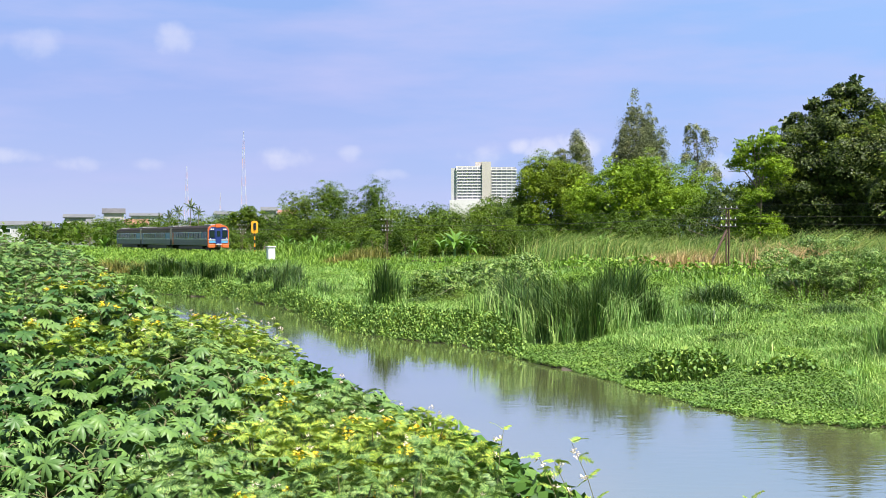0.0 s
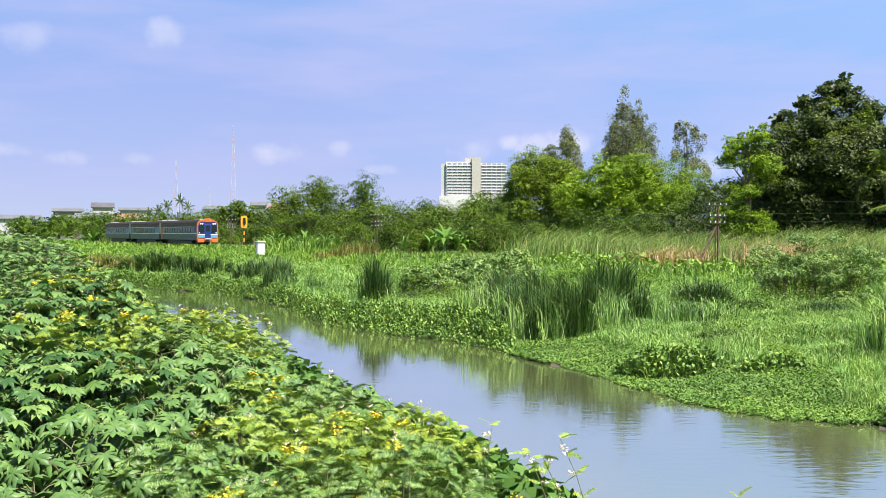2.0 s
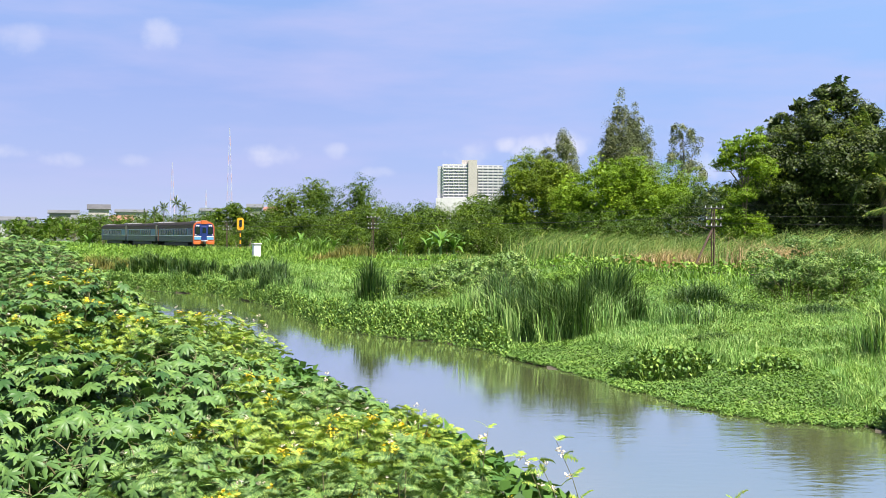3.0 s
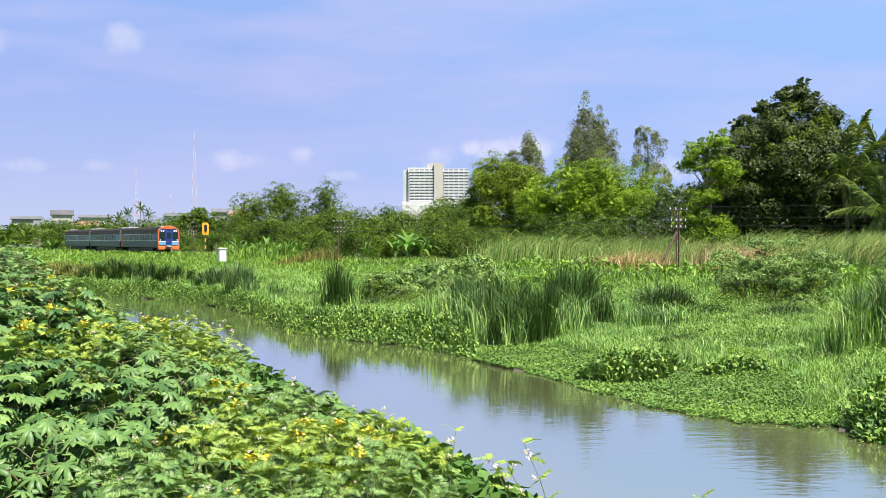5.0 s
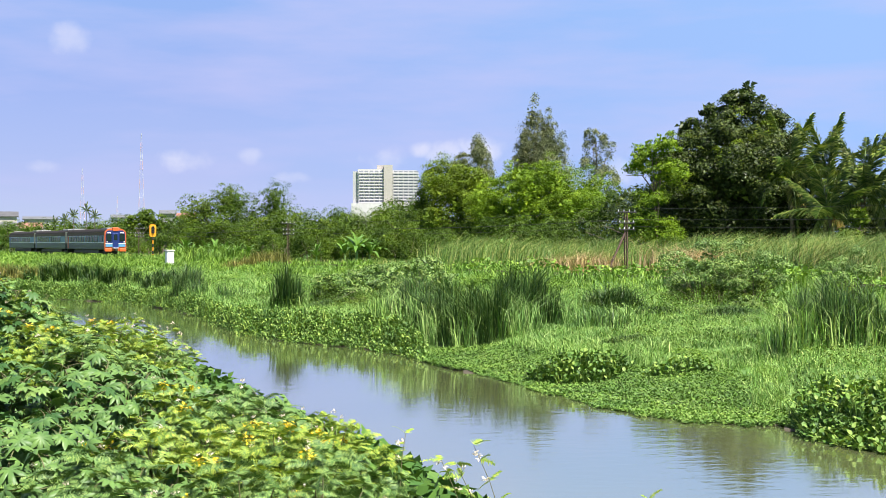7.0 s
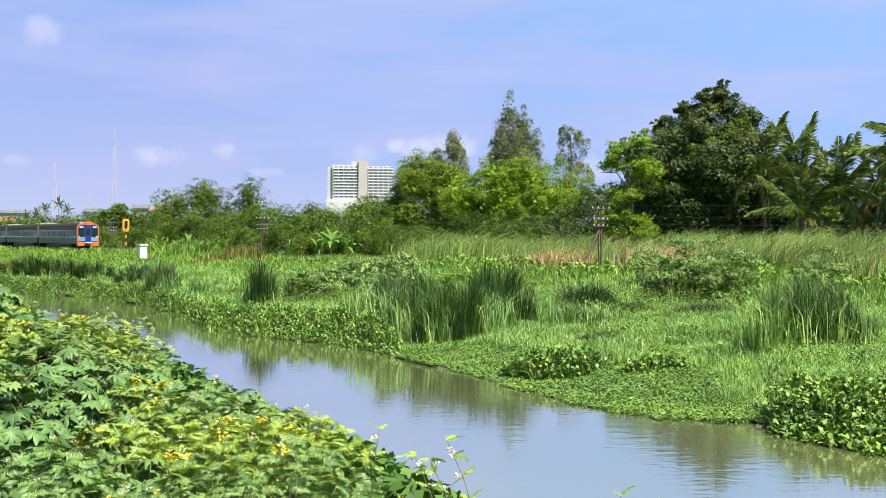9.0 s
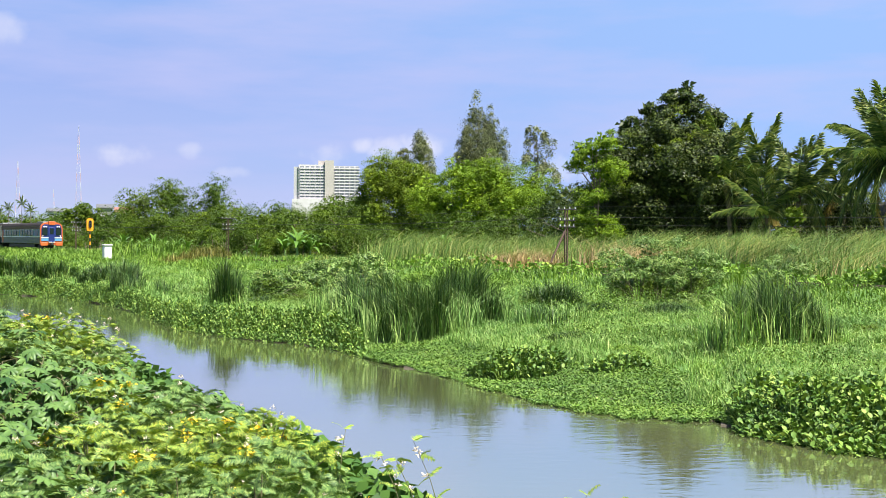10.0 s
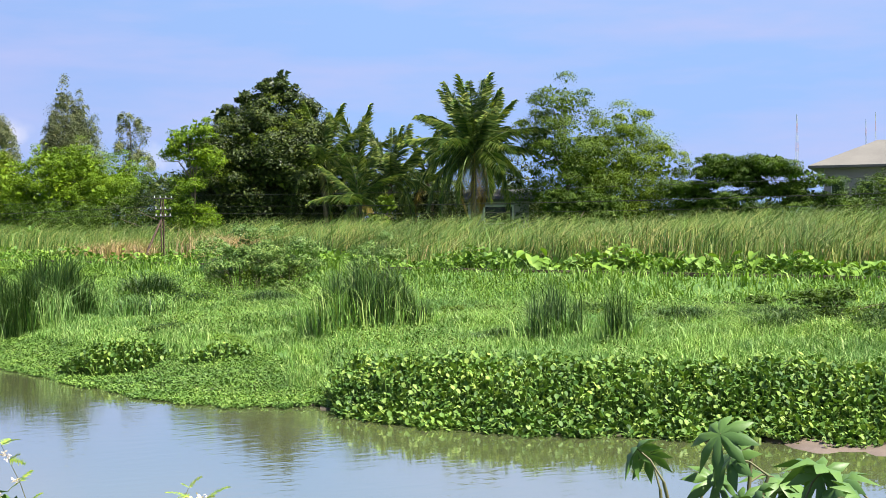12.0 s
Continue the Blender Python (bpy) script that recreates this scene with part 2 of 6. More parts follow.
def water_material():
    m, nt, bsdf = shader("murky_canal_water")
    mud = ramp_between(nt, noise_of(nt, 0.08, 4.0), [(0.3, (0.088, 0.10, 0.043)), (0.7, (0.125, 0.135, 0.064))])
    nt.links.new(mud, bsdf.inputs["Base Color"])
    bsdf.inputs["Roughness"].default_value, bsdf.inputs["IOR"].default_value = 0.05, 2.8
    tc = nt.nodes.new("ShaderNodeTexCoord")
    mp = nt.nodes.new("ShaderNodeMapping")
    mp.inputs["Scale"].default_value = (1.0, 2.4, 1.0)
    nt.links.new(tc.outputs["Object"], mp.inputs[0])
    n = nt.nodes.new("ShaderNodeTexNoise")
    n.inputs["Scale"].default_value, n.inputs["Detail"].default_value = 2.2, 3.0
    nt.links.new(mp.outputs[0], n.inputs["Vector"])
    bumped(nt, bsdf, n.outputs["Fac"], 0.14, 0.02)
    bsdf.inputs["Coat Weight"].default_value, bsdf.inputs["Coat IOR"].default_value, bsdf.inputs["Coat Roughness"].default_value = 1.0, 2.8, 0.06
    nt.links.new(bsdf.inputs["Normal"].links[0].from_socket, bsdf.inputs["Coat Normal"])
    return m


GROUND, WATER = ground_material(), water_material()


# ---- mesh tools ----
def mesh_arrays(name, verts, faces, material, smooth=False):
    """A mesh from a numpy array of points and a list of index arrays, each of one face size."""
    me = bpy.data.meshes.new(name)
    verts = np.asarray(verts, dtype=np.float32).reshape(-1, 3)
    faces = [np.asarray(f, dtype=np.int32) for f in faces if len(f)]
    loops = np.concatenate([f.ravel() for f in faces])
    sizes = np.concatenate([np.full(len(f), f.shape[1], dtype=np.int32) for f in faces])
    starts = np.concatenate(([0], np.cumsum(sizes)[:-1])).astype(np.int32)
    me.vertices.add(len(verts))
    me.vertices.foreach_set("co", verts.ravel())
    me.loops.add(len(loops))
    me.loops.foreach_set("vertex_index", loops)
    me.polygons.add(len(sizes))
    me.polygons.foreach_set("loop_start", starts)
    me.polygons.foreach_set("loop_total", sizes)
    if smooth:
        me.polygons.foreach_set("use_smooth", np.ones(len(sizes), dtype=bool))
    me.update(calc_edges=True)
    me.materials.append(material)
    return me


def part(name, bm, material, parent, label=""):
    """Links a bmesh or a ready mesh as one object under a thing or a part."""
    if isinstance(bm, bmesh.types.BMesh):
        me = bpy.data.meshes.new(name)
        bm.to_mesh(me)
        bm.free()
        me.materials.append(material)
    else:
        me = bm
    ob = new(name, me)
    ob.parent = parent
    return tagged(ob, label) if label else ob


def unit(v):
    return v / np.maximum(np.linalg.norm(v, axis=-1, keepdims=True), 1e-9)


def leaves(rng, points, size, width=0.5, up=0.5, droop=0.0, heading=None, facing=None):
    """Folded four-point leaves at the points; returns (verts, quads)."""
    n = len(points)
    d = rng.normal(size=(n, 3))
    d[:, 2] = d[:, 2] * 0.7 - droop
    if heading is not None:
        d = d * 0.6 + heading
    d = unit(d)
    if facing is not None:
        f = unit(facing)
        d = unit(d - f * (np.sum(d * f, 1, keepdims=True) * 0.8))
    nn = rng.normal(size=(n, 3)) * (1 - up) + np.array([0, 0, 1.0]) * up * 1.6
    if facing is not None:
        nn = nn * 0.45 + facing
    s = unit(np.cross(d, nn))
    nn = np.cross(s, d)
    L = (size * rng.uniform(0.65, 1.3, n))[:, None] if np.isscalar(size) else size[:, None]
    W = L * width
    v = np.empty((n, 4, 3))
    v[:, 0] = points
    v[:, 1] = points + d * L * 0.5 + s * W * 0.5 + nn * L * 0.08
    v[:, 2] = points + d * L - nn * L * 0.08
    v[:, 3] = points + d * L * 0.5 - s * W * 0.5 + nn * L * 0.08
    return v.reshape(-1, 3), np.arange(n * 4).reshape(n, 4)


def slivers(rng, points, size, width=0.5, up=0.5, droop=0.0, heading=None, facing=None):
    """Plain three-point leaves for crowns that stay far off; returns (verts, tris)."""
    v, _ = leaves(rng, points, size, width, up, droop, heading, facing)
    v = v.reshape(-1, 4, 3)
    t = np.stack([v[:, 0], v[:, 1] * 0.9 + v[:, 0] * 0.1, v[:, 2] * 0.6 + v[:, 3] * 0.4], 1)
    return t.reshape(-1, 3), np.arange(len(points) * 3).reshape(-1, 3)


def blades(rng, base, height, width, lean=0.25, bend=0.3, wind=(0.0, 0.0)):
    """Grass or reed blades: base points (n, 3), heights (n); returns (verts, [quads, tris])."""
    n = len(base)
    a = rng.uniform(0, 2 * np.pi, n)
    b = rng.uniform(0, 2 * np.pi, n)
    side = np.stack([np.cos(a), np.sin(a), np.zeros(n)], 1) * (width * rng.uniform(0.6, 1.4, n))[:, None] * 0.5
    tip = np.stack([np.cos(b), np.sin(b), np.zeros(n)], 1) * (height * rng.uniform(0, lean, n))[:, None]
    tip[:, :2] += np.asarray(wind) * height[:, None]
    h = height[:, None]
    z = np.array([0, 0, 1.0])
    v = np.empty((n, 5, 3))
    v[:, 0], v[:, 1] = base - side, base + side
    mid = base + tip * 0.4 + z * h * 0.6
    v[:, 2], v[:, 3] = mid + side * 0.8, mid - side * 0.8
    v[:, 4] = base + tip * (1 + bend) + z * h * (1 - 0.25 * bend)
    i = np.arange(n)[:, None] * 5
    return v.reshape(-1, 3), [i + np.array([[0, 1, 2, 3]]), i + np.array([[3, 2, 4]])]


def joined(parts):
    """Joins (verts, [faces...]) pieces."""
    vs, fs, at = [], {}, 0
    for v, f in parts:
        for q in (f if isinstance(f, list) else [f]):
            fs.setdefault(q.shape[1], []).append(q + at)
        vs.append(v)
        at += len(v)
    return np.concatenate(vs), [np.concatenate(q) for q in fs.values()]


def tube(points, radii, sides=7):
    """A tapered tube along the points."""
    p = np.array(points, dtype=float)
    n = len(p)
    t = unit(np.gradient(p, axis=0))
    ref = np.array([0.0, 0.0, 1.0]) if abs(t[:, 2]).mean() < 0.8 else np.array([1.0, 0.0, 0.0])
    u = unit(np.cross(t, ref))
    w = np.cross(t, u)
    ang = np.arange(sides) / sides * 2 * np.pi
    r = np.array(radii, dtype=float)[:, None, None]
    v = p[:, None] + r * (u[:, None] * np.cos(ang)[None, :, None] + w[:, None] * np.sin(ang)[None, :, None])
    i = np.arange(n - 1)[:, None] * sides
    k = np.arange(sides)[None]
    q = np.stack([i + k, i + (k + 1) % sides, i + sides + (k + 1) % sides, i + sides + k], -1).reshape(-1, 4)
    cap = np.concatenate([v[0], v[-1]])
    m = n * sides
    tris = []
    for s, base in ((0, m), (sides, m + sides)):
        tris += [[base, base + j, base + j + 1] for j in range(1, sides - 1)]
    return np.concatenate([v.reshape(-1, 3), cap]), [q, np.array(tris)]


def box(size, at=(0, 0, 0), bevel=0.0):
    bm = bmesh.new()
    bmesh.ops.create_cube(bm, size=1.0, matrix=Matrix.Translation(at) @ Matrix.Diagonal((*size, 1)))
    if bevel:
        bmesh.ops.bevel(bm, geom=bm.edges[:], offset=bevel, segments=2, affect="EDGES", profile=0.5)
    return bm


def rod(radius, height, at=(0, 0, 0), sides=12, top=None):
    bm = bmesh.new()
    bmesh.ops.create_cone(bm, cap_ends=True, segments=sides, radius1=radius, radius2=radius if top is None else top, depth=height,
                          matrix=Matrix.Translation((at[0], at[1], at[2] + height / 2)))
    return bm


def thing(name, at, label, category, group="", turn=0.0, scale=1.0, kind=""):
    ob = new(name)
    ob.matrix_world = pose(*at, 0, 0, turn) @ Matrix.Scale(scale, 4)
    return tagged(ob, label, category, group, kind)


# ---- the lie of the land ----
# canal: azimuth from the eye, range of its far edge, range of its near edge
BANKS = np.array([(-30, 400, 385), (-24, 219, 196), (-18.4, 126, 110), (-16, 102, 84), (-14, 85, 64), (-11.7, 79.5, 46), (-9.95, 75.8, 38), (-7.4, 65, 30),
                  (-6.2, 57, 27), (-4.8, 49, 24), (-2.4, 45, 20.5), (0.4, 42.4, 18), (2.5, 39.6, 16), (4.6, 35.2, 14.2), (7.2, 32.2, 12.6), (9.0, 29.6, 12.0),
                  (12, 26.9, 11.4), (15.7, 25.0, 10.8), (20.1, 25.0, 10.3), (21, 24.0, 10.2), (24, 22.8, 9.9), (28.8, 21.8, 9.6), (36.4, 21.6, 9.4), (45.4, 21.4, 10), (60, 25, 12),
                  (80, 40, 22), (90, 80, 50)])
WATER_Z = -0.6
RAIL_Z = 1.1


def track_x(y):
    """Centre line of the railway."""
    return 25.5 - 0.466 * (y - 46.0)


def fade(v, a, b):
    s = np.clip((v - a) / (b - a), 0, 1)
    return s * s * (3 - 2 * s)


def polar(x, y):
    return np.degrees(np.arctan2(x, y)), np.hypot(x, y)


def wave(x, y, k=1.0):
    """Cheap smooth unevenness between about -1 and 1."""
    return (np.sin(x * 0.9 * k + 1.3 * np.sin(y * 0.37 * k)) + np.sin(y * 1.1 * k + 0.7 + 1.7 * np.sin(x * 0.29 * k)) + np.sin((x + y) * 2.3 * k)) / 3


def height(x, y):
    x, y = np.asarray(x, dtype=float), np.asarray(y, dtype=float)
    az, r = polar(x, y)
    inside = (az > -30) & (az < 90)
    rf, rn = np.interp(az, BANKS[:, 0], BANKS[:, 1]), np.interp(az, BANKS[:, 0], BANKS[:, 2])
    rf = rf * (1 + 0.012 * wave(az * 2.0, r * 0, 1.0))
    s = rn - r
    near = -0.68 + 1.5 * fade(s, 0, 14) * fade(r, 8, 40) + 2.1 * fade(-r, -8.5, -4)
    past = r - rf
    flat = fade(az, 2.5, 5) * fade(-az, -22, -19.5)
    rise = fade(past, -0.5 + 2.0 * flat, 3.5 + 9.0 * flat) * 0.62
    off = (x - track_x(y)) * 0.906
    field = -0.68 + rise + 0.55 * fade(off, -32, -6) + 0.5 * fade(-abs(off), -4.2, -2.0) + 0.3 * fade(off, 3, 9)
    bed = -1.5
    z = np.where(s > 0, near, np.where(past > -0.5, field, np.maximum(np.maximum(near - 0.35 * (r - rn), bed), -0.68 - 0.5 * (rf - r))))
    z = np.where(inside, z, 0.75)
    edge = fade(az, -30, -24) * fade(-az, -90, -70)
    z = np.where(inside, z * edge + 0.75 * (1 - edge), z)
    back = (y < 3)
    z = np.where(back, 1.4, z)
    return z + 0.05 * wave(x, y, 0.8) * fade(r, 6, 15)


def scatter(rng, n, a0, a1, r0, r1):
    """n places, even over the area between two azimuths and two ranges."""
    a = np.radians(rng.uniform(a0, a1, n))
    r = np.sqrt(rng.uniform(r0 * r0, r1 * r1, n))
    return r * np.sin(a), r * np.cos(a)


def spot(az, r):
    """Place on the ground at that azimuth and range from the eye."""
    x, y = r * math.sin(radians(az)), r * math.cos(radians(az))
    return x, y, float(height(x, y))

# ---- ground and water ----
def build_ground():
    az = np.unique(np.round(np.concatenate([np.arange(-180, -35, 6.0), np.arange(-35, 62, 0.5), np.arange(62, 180, 6.0)]), 3))
    r = np.concatenate([[1.0], np.geomspace(2.5, 420, 190), [700, 1400, 2600, 4500]])
    A, R = np.meshgrid(np.radians(az), r)
    X, Y = R * np.sin(A), R * np.cos(A)
    Z = height(X, Y)
    v = np.concatenate([np.stack([X, Y, Z], -1).reshape(-1, 3), [[0, 0, 1.4]]])
    n, m = len(az), len(r)
    i, k = np.arange(m - 1)[:, None] * n, np.arange(n)[None]
    q = np.stack([i + k, i + n + k, i + n + (k + 1) % n, i + (k + 1) % n], -1).reshape(-1, 4)
    hub = np.stack([np.full(n, n * m), np.arange(n), (np.arange(n) + 1) % n], -1)
    tagged(new("ground", mesh_arrays("ground", v, [q, hub], GROUND, True)), "green field and earth banks beside a canal", "ground", kind="structure")


build_ground()


def build_water():
    az = np.arange(-27, 80.1, 1.0)
    rows = 14
    rf, rn = np.interp(az, BANKS[:, 0], BANKS[:, 1]) + 2.0, np.interp(az, BANKS[:, 0], BANKS[:, 2]) - 1.5
    f = np.linspace(0, 1, rows)[:, None]
    R = rn[None] * (1 - f) + rf[None] * f
    A = np.radians(az)[None] + 0 * R
    v = np.stack([R * np.sin(A), R * np.cos(A), np.full_like(R, WATER_Z)], -1).reshape(-1, 3)
    n = len(az)
    i, k = np.arange(rows - 1)[:, None] * n, np.arange(n - 1)[None]
    q = np.stack([i + k, i + k + 1, i + n + k + 1, i + n + k], -1).reshape(-1, 4)
    tagged(new("water", mesh_arrays("water", v, [q[:, ::-1]], WATER, True)), "calm murky olive canal water reflecting the sky", "water", kind="structure")


build_water()


# ---- grass, reeds and floating plants ----
def far_range(az):
    return np.interp(az, BANKS[:, 0], BANKS[:, 1])


def stuff(name, pieces, material, label, category="grass"):
    v, f = joined(pieces)
    return tagged(new(name, mesh_arrays(name, v, f, material)), label, category, kind="stuff")


def meadow(rng, n, a0, a1, past0, past1, h0, h1, width, per=7, spread=0.12, lean=0.5, keep=None, off=(-99, -1.8)):
    """Tufts of blades between two distances beyond the far bank, short of the railway."""
    az = rng.uniform(a0, a1, n * 3)
    rf = far_range(az)
    r = np.sqrt(rng.uniform((rf + past0) ** 2, (rf + past1) ** 2))
    w = (rf + past1) ** 2 - (rf + past0) ** 2
    x, y = r * np.sin(np.radians(az)), r * np.cos(np.radians(az))
    o = (x - track_x(y)) * 0.906
    ok = (o > off[0]) & (o < off[1]) & (rng.uniform(0, 1, n * 3) < w / w.max() * 1.2)
    if keep is not None:
        ok &= keep(x, y, az, r)
    x, y = x[ok][:n], y[ok][:n]
    x, y = np.repeat(x, per), np.repeat(y, per)
    x, y = x + rng.normal(0, spread, len(x)), y + rng.normal(0, spread, len(y))
    h = rng.uniform(h0, h1, len(x)) * (0.85 + 0.3 * wave(x, y, 0.5) + 0.35 * wave(x + 9, y, 1.7))
    return blades(rng, np.stack([x, y, height(x, y) - 0.03], 1), h, width * (1 + np.hypot(x, y) / 60), lean, 0.5)


def build_meadow():
    rng = np.random.default_rng(11)
    clear = lambda x, y, az, r: (r > far_range(az) + 6.5) | (az < 4) | (az > 18.6)
    near = meadow(rng, 21000, -2, 47, 1.5, 17, 0.14, 0.4, 0.011, 9, 0.1, 0.9, clear)
    mid = meadow(rng, 15000, -16, 47, 3, 45, 0.18, 0.52, 0.015, 8, 0.15, 0.9, clear)
    stuff("grass", [near, mid], GRASS, "thick green grass covering the far canal bank")
    far = meadow(rng, 9000, -17, 46, 10, 75, 0.18, 0.36, 0.03, 7, 0.3, 0.8)
    rail = meadow(rng, 13000, -17, 46, 8, 110, 0.35, 0.8, 0.035, 6, 0.3, 0.7, None, (-7, -1.5))
    far2 = meadow(rng, 7000, -21, -8, 20, 230, 0.3, 0.7, 0.05, 6, 0.5, 0.8)
    back = meadow(rng, 6000, -17, 46, 8, 130, 0.3, 0.7, 0.04, 6, 0.3, 0.7, None, (1.8, 7))
    stuff("bright_grass", [far, far2, rail, back], GRASS_BRIGHT, "bright yellow-green grass below the railway")


build_meadow()


def build_weeds():
    """Small-leaved weeds in drifts among the grass."""
    rng = np.random.default_rng(14)
    for name, a0, a1, p0, p1, n, size, material, words in (
            ("low_weeds", -15, 47, 2.5, 34, 14000, 0.035, GRASS, "drifts of small-leaved green weeds among the grass"),
            ("low_weeds", -15, 47, 4, 30, 5000, 0.05, SHRUB, "drifts of yellow-green broad weeds among the grass"),
            ("low_weeds", -15, 47, 3, 36, 16000, 0.055, TREE_MID, "drifts of taller dark green weeds in the grass"),
            ("low_weeds", -17, 47, 14, 80, 18000, 0.055, BROADLEAF, "bright creeping plants below the railway")):
        az = rng.uniform(a0, a1, n * 4)
        rf = far_range(az)
        r = rf + p0 + (p1 - p0) * rng.uniform(0, 1, n * 4) ** 1.3
        x, y = r * np.sin(np.radians(az)), r * np.cos(np.radians(az))
        k = wave(x * 0.9 + size * 50, y * 0.9, 0.75) + 0.4 * wave(x, y, 2.6)
        ok = (k > (0.42 if material is TREE_MID else 0.12)) & ((x - track_x(y)) * 0.906 < -1.6) & ((r > rf + 7) | (az < 3) | (az > 18.8))
        x, y, k = x[ok][:n], y[ok][:n], k[ok][:n]
        z = height(x, y) + rng.uniform(0.05, 1.0, len(x)) ** 0.6 * np.clip(k * 1.1, 0.15, 0.75)
        v, q = leaves(rng, np.stack([x, y, z], 1), size * (1 + np.hypot(x, y) / 70), 0.42, 0.5)
        stuff(name, [(v, q)], material, words, "weeds")


build_weeds()


def reed_belt(rng, n, a0, a1, o0, o1, h0, h1, width, lean=0.25, wind=(0.1, 0.0)):
    """Tall blades in a belt beside the railway, o metres to its far side."""
    az = rng.uniform(a0, a1, n * 2)
    o = rng.uniform(o0, o1, n * 2)
    t = np.tan(np.radians(az))
    y = (46.936 + o / 0.906) / (t + 0.466)
    x = t * y
    ok = (y > 5) & (rng.uniform(0, 1, n * 2) < fade(az, a0 - 0.5, a0 + 4)) & (rng.uniform(0, 1, n * 2) < np.clip(0.6 + 0.5 * wave(x, y, 0.35), 0.1, 1))
    x, y = x[ok][:n], y[ok][:n]
    h = rng.uniform(h0, h1, len(x)) * (0.82 + 0.22 * wave(x, y, 0.25) + 0.16 * wave(x, y, 0.9))
    return blades(rng, np.stack([x, y, height(x, y) - 0.05], 1), h, width, lean, 0.7, wind)


def build_belt():
    rng = np.random.default_rng(12)
    green = [reed_belt(rng, 42000, 3, 47, 4.5, 20, 2.1, 3.9, 0.036, 0.5, (0.28, 0.0)), reed_belt(rng, 5000, -17, 5, 5, 14, 0.5, 1.1, 0.07)]
    stuff("tall_grass", green, TALLGRASS, "belt of tall green and straw-coloured grass behind the railway")
    dry = [reed_belt(rng, 1500, 8.4, 12.6, 3.4, 5, 2.1, 3.4, 0.034, 0.6), reed_belt(rng, 900, 12.2, 17, 3.6, 5.4, 2.2, 3.6, 0.034, 0.6), reed_belt(rng, 1500, 17, 47, 4.8, 12, 1.8, 3.3, 0.03, 0.7)]
    stuff("dry_grass", dry, DRYGRASS, "dry tan grass stalks among the tall grass")
    dark = [reed_belt(rng, 5200, 14.5, 23, 4.2, 8, 1.7, 2.9, 0.034, 0.3, (0.22, 0.0)), reed_belt(rng, 2200, 33, 47, 6, 12, 2.0, 3.2, 0.034, 0.3, (0.22, 0.0))]
    stuff("reed_belt", dark, REED, "darker green reeds along the foot of the tall grass")


build_belt()


def hyacinth_mat(name, rng, n, edge, z0, label, h=(0.25, 0.6), size=0.16):
    """Crowded round leaves on short stalks; edge(n) gives the places."""
    x, y, k = edge(rng, n)
    base = np.stack([x, y, np.maximum(height(x, y), WATER_Z)], 1)
    top = base + np.stack([rng.normal(0, 0.08, n), rng.normal(0, 0.08, n), rng.uniform(*h, n) * k + z0], 1)
    s = size * rng.uniform(0.7, 1.35, n)
    a = rng.uniform(0, 2 * np.pi, n)
    out = np.stack([np.cos(a), np.sin(a), rng.uniform(-0.1, 2.0, n)], 1)
    d = unit(out)
    side = unit(np.cross(d, np.array([0, 0, 1.0])))
    nn = np.cross(side, d)
    # six-point spoon leaf: a fan round its middle
    ring = [(0, 0.0), (0.25, 0.30), (0.7, 0.36), (1.0, 0.0), (0.7, -0.36), (0.25, -0.30)]
    v = np.empty((n, 6, 3))
    for j, (u, w) in enumerate(ring):
        v[:, j] = top + s[:, None] * (d * u + side * w + nn * (0.18 * abs(w) - 0.12 * u * u))
    i = np.arange(n)[:, None] * 6
    fan = (v.reshape(-1, 3), [np.concatenate([i + np.array([[0, 1, 2, 3]]), i + np.array([[0, 3, 4, 5]])])])
    st = np.empty((n, 4, 3))
    w = side * 0.012
    st[:, 0], st[:, 1], st[:, 2], st[:, 3] = base - w, base + w, top + w, top - w
    stalks = (st.reshape(-1, 3), [np.arange(n * 4).reshape(n, 4)])
    return stuff(name, [fan, stalks], HYACINTH, label, "water plant")


def along_edge(a0, a1, d0, d1, power=1.0):
    """Places along the far water edge, from d0 to d1 metres past it, with a domed height factor."""
    def edge(rng, n):
        az = rng.uniform(a0, a1, n * 2)
        rf = far_range(az)
        keep = rng.uniform(0, 1, n * 2) < (rf / rf.max()) ** power
        az = az[keep][:n] if keep.sum() >= n else rng.uniform(a0, a1, n)
        rf = far_range(az)
        u = rng.uniform(0, 1, n)
        wob = 0.35 * wave(az * 3, rf * 0.4, 1.0)
        r = rf + d0 + wob + u * (d1 - d0)
        k = 0.25 + 0.75 * np.clip(np.minimum(u * 2.6, (1 - u) * 3 + 0.4), 0, 1) * (0.72 + 0.3 * wave(az * 4, r, 1.0) + 0.3 * wave(az * 11, r * 2, 1.3))
        return r * np.sin(np.radians(az)), r * np.cos(np.radians(az)), k
    return edge


def blob(az, r, half_w, half_d):
    def edge(rng, n):
        cx, cy, _ = spot(az, r)
        u = np.sqrt(rng.uniform(0, 1, n))
        a = rng.uniform(0, 2 * np.pi, n)
        return cx + half_w * u * np.cos(a) * (1 + 0.2 * np.sin(3 * a)), cy + half_d * u * np.sin(a), 1.1 - 0.6 * u * u
    return edge


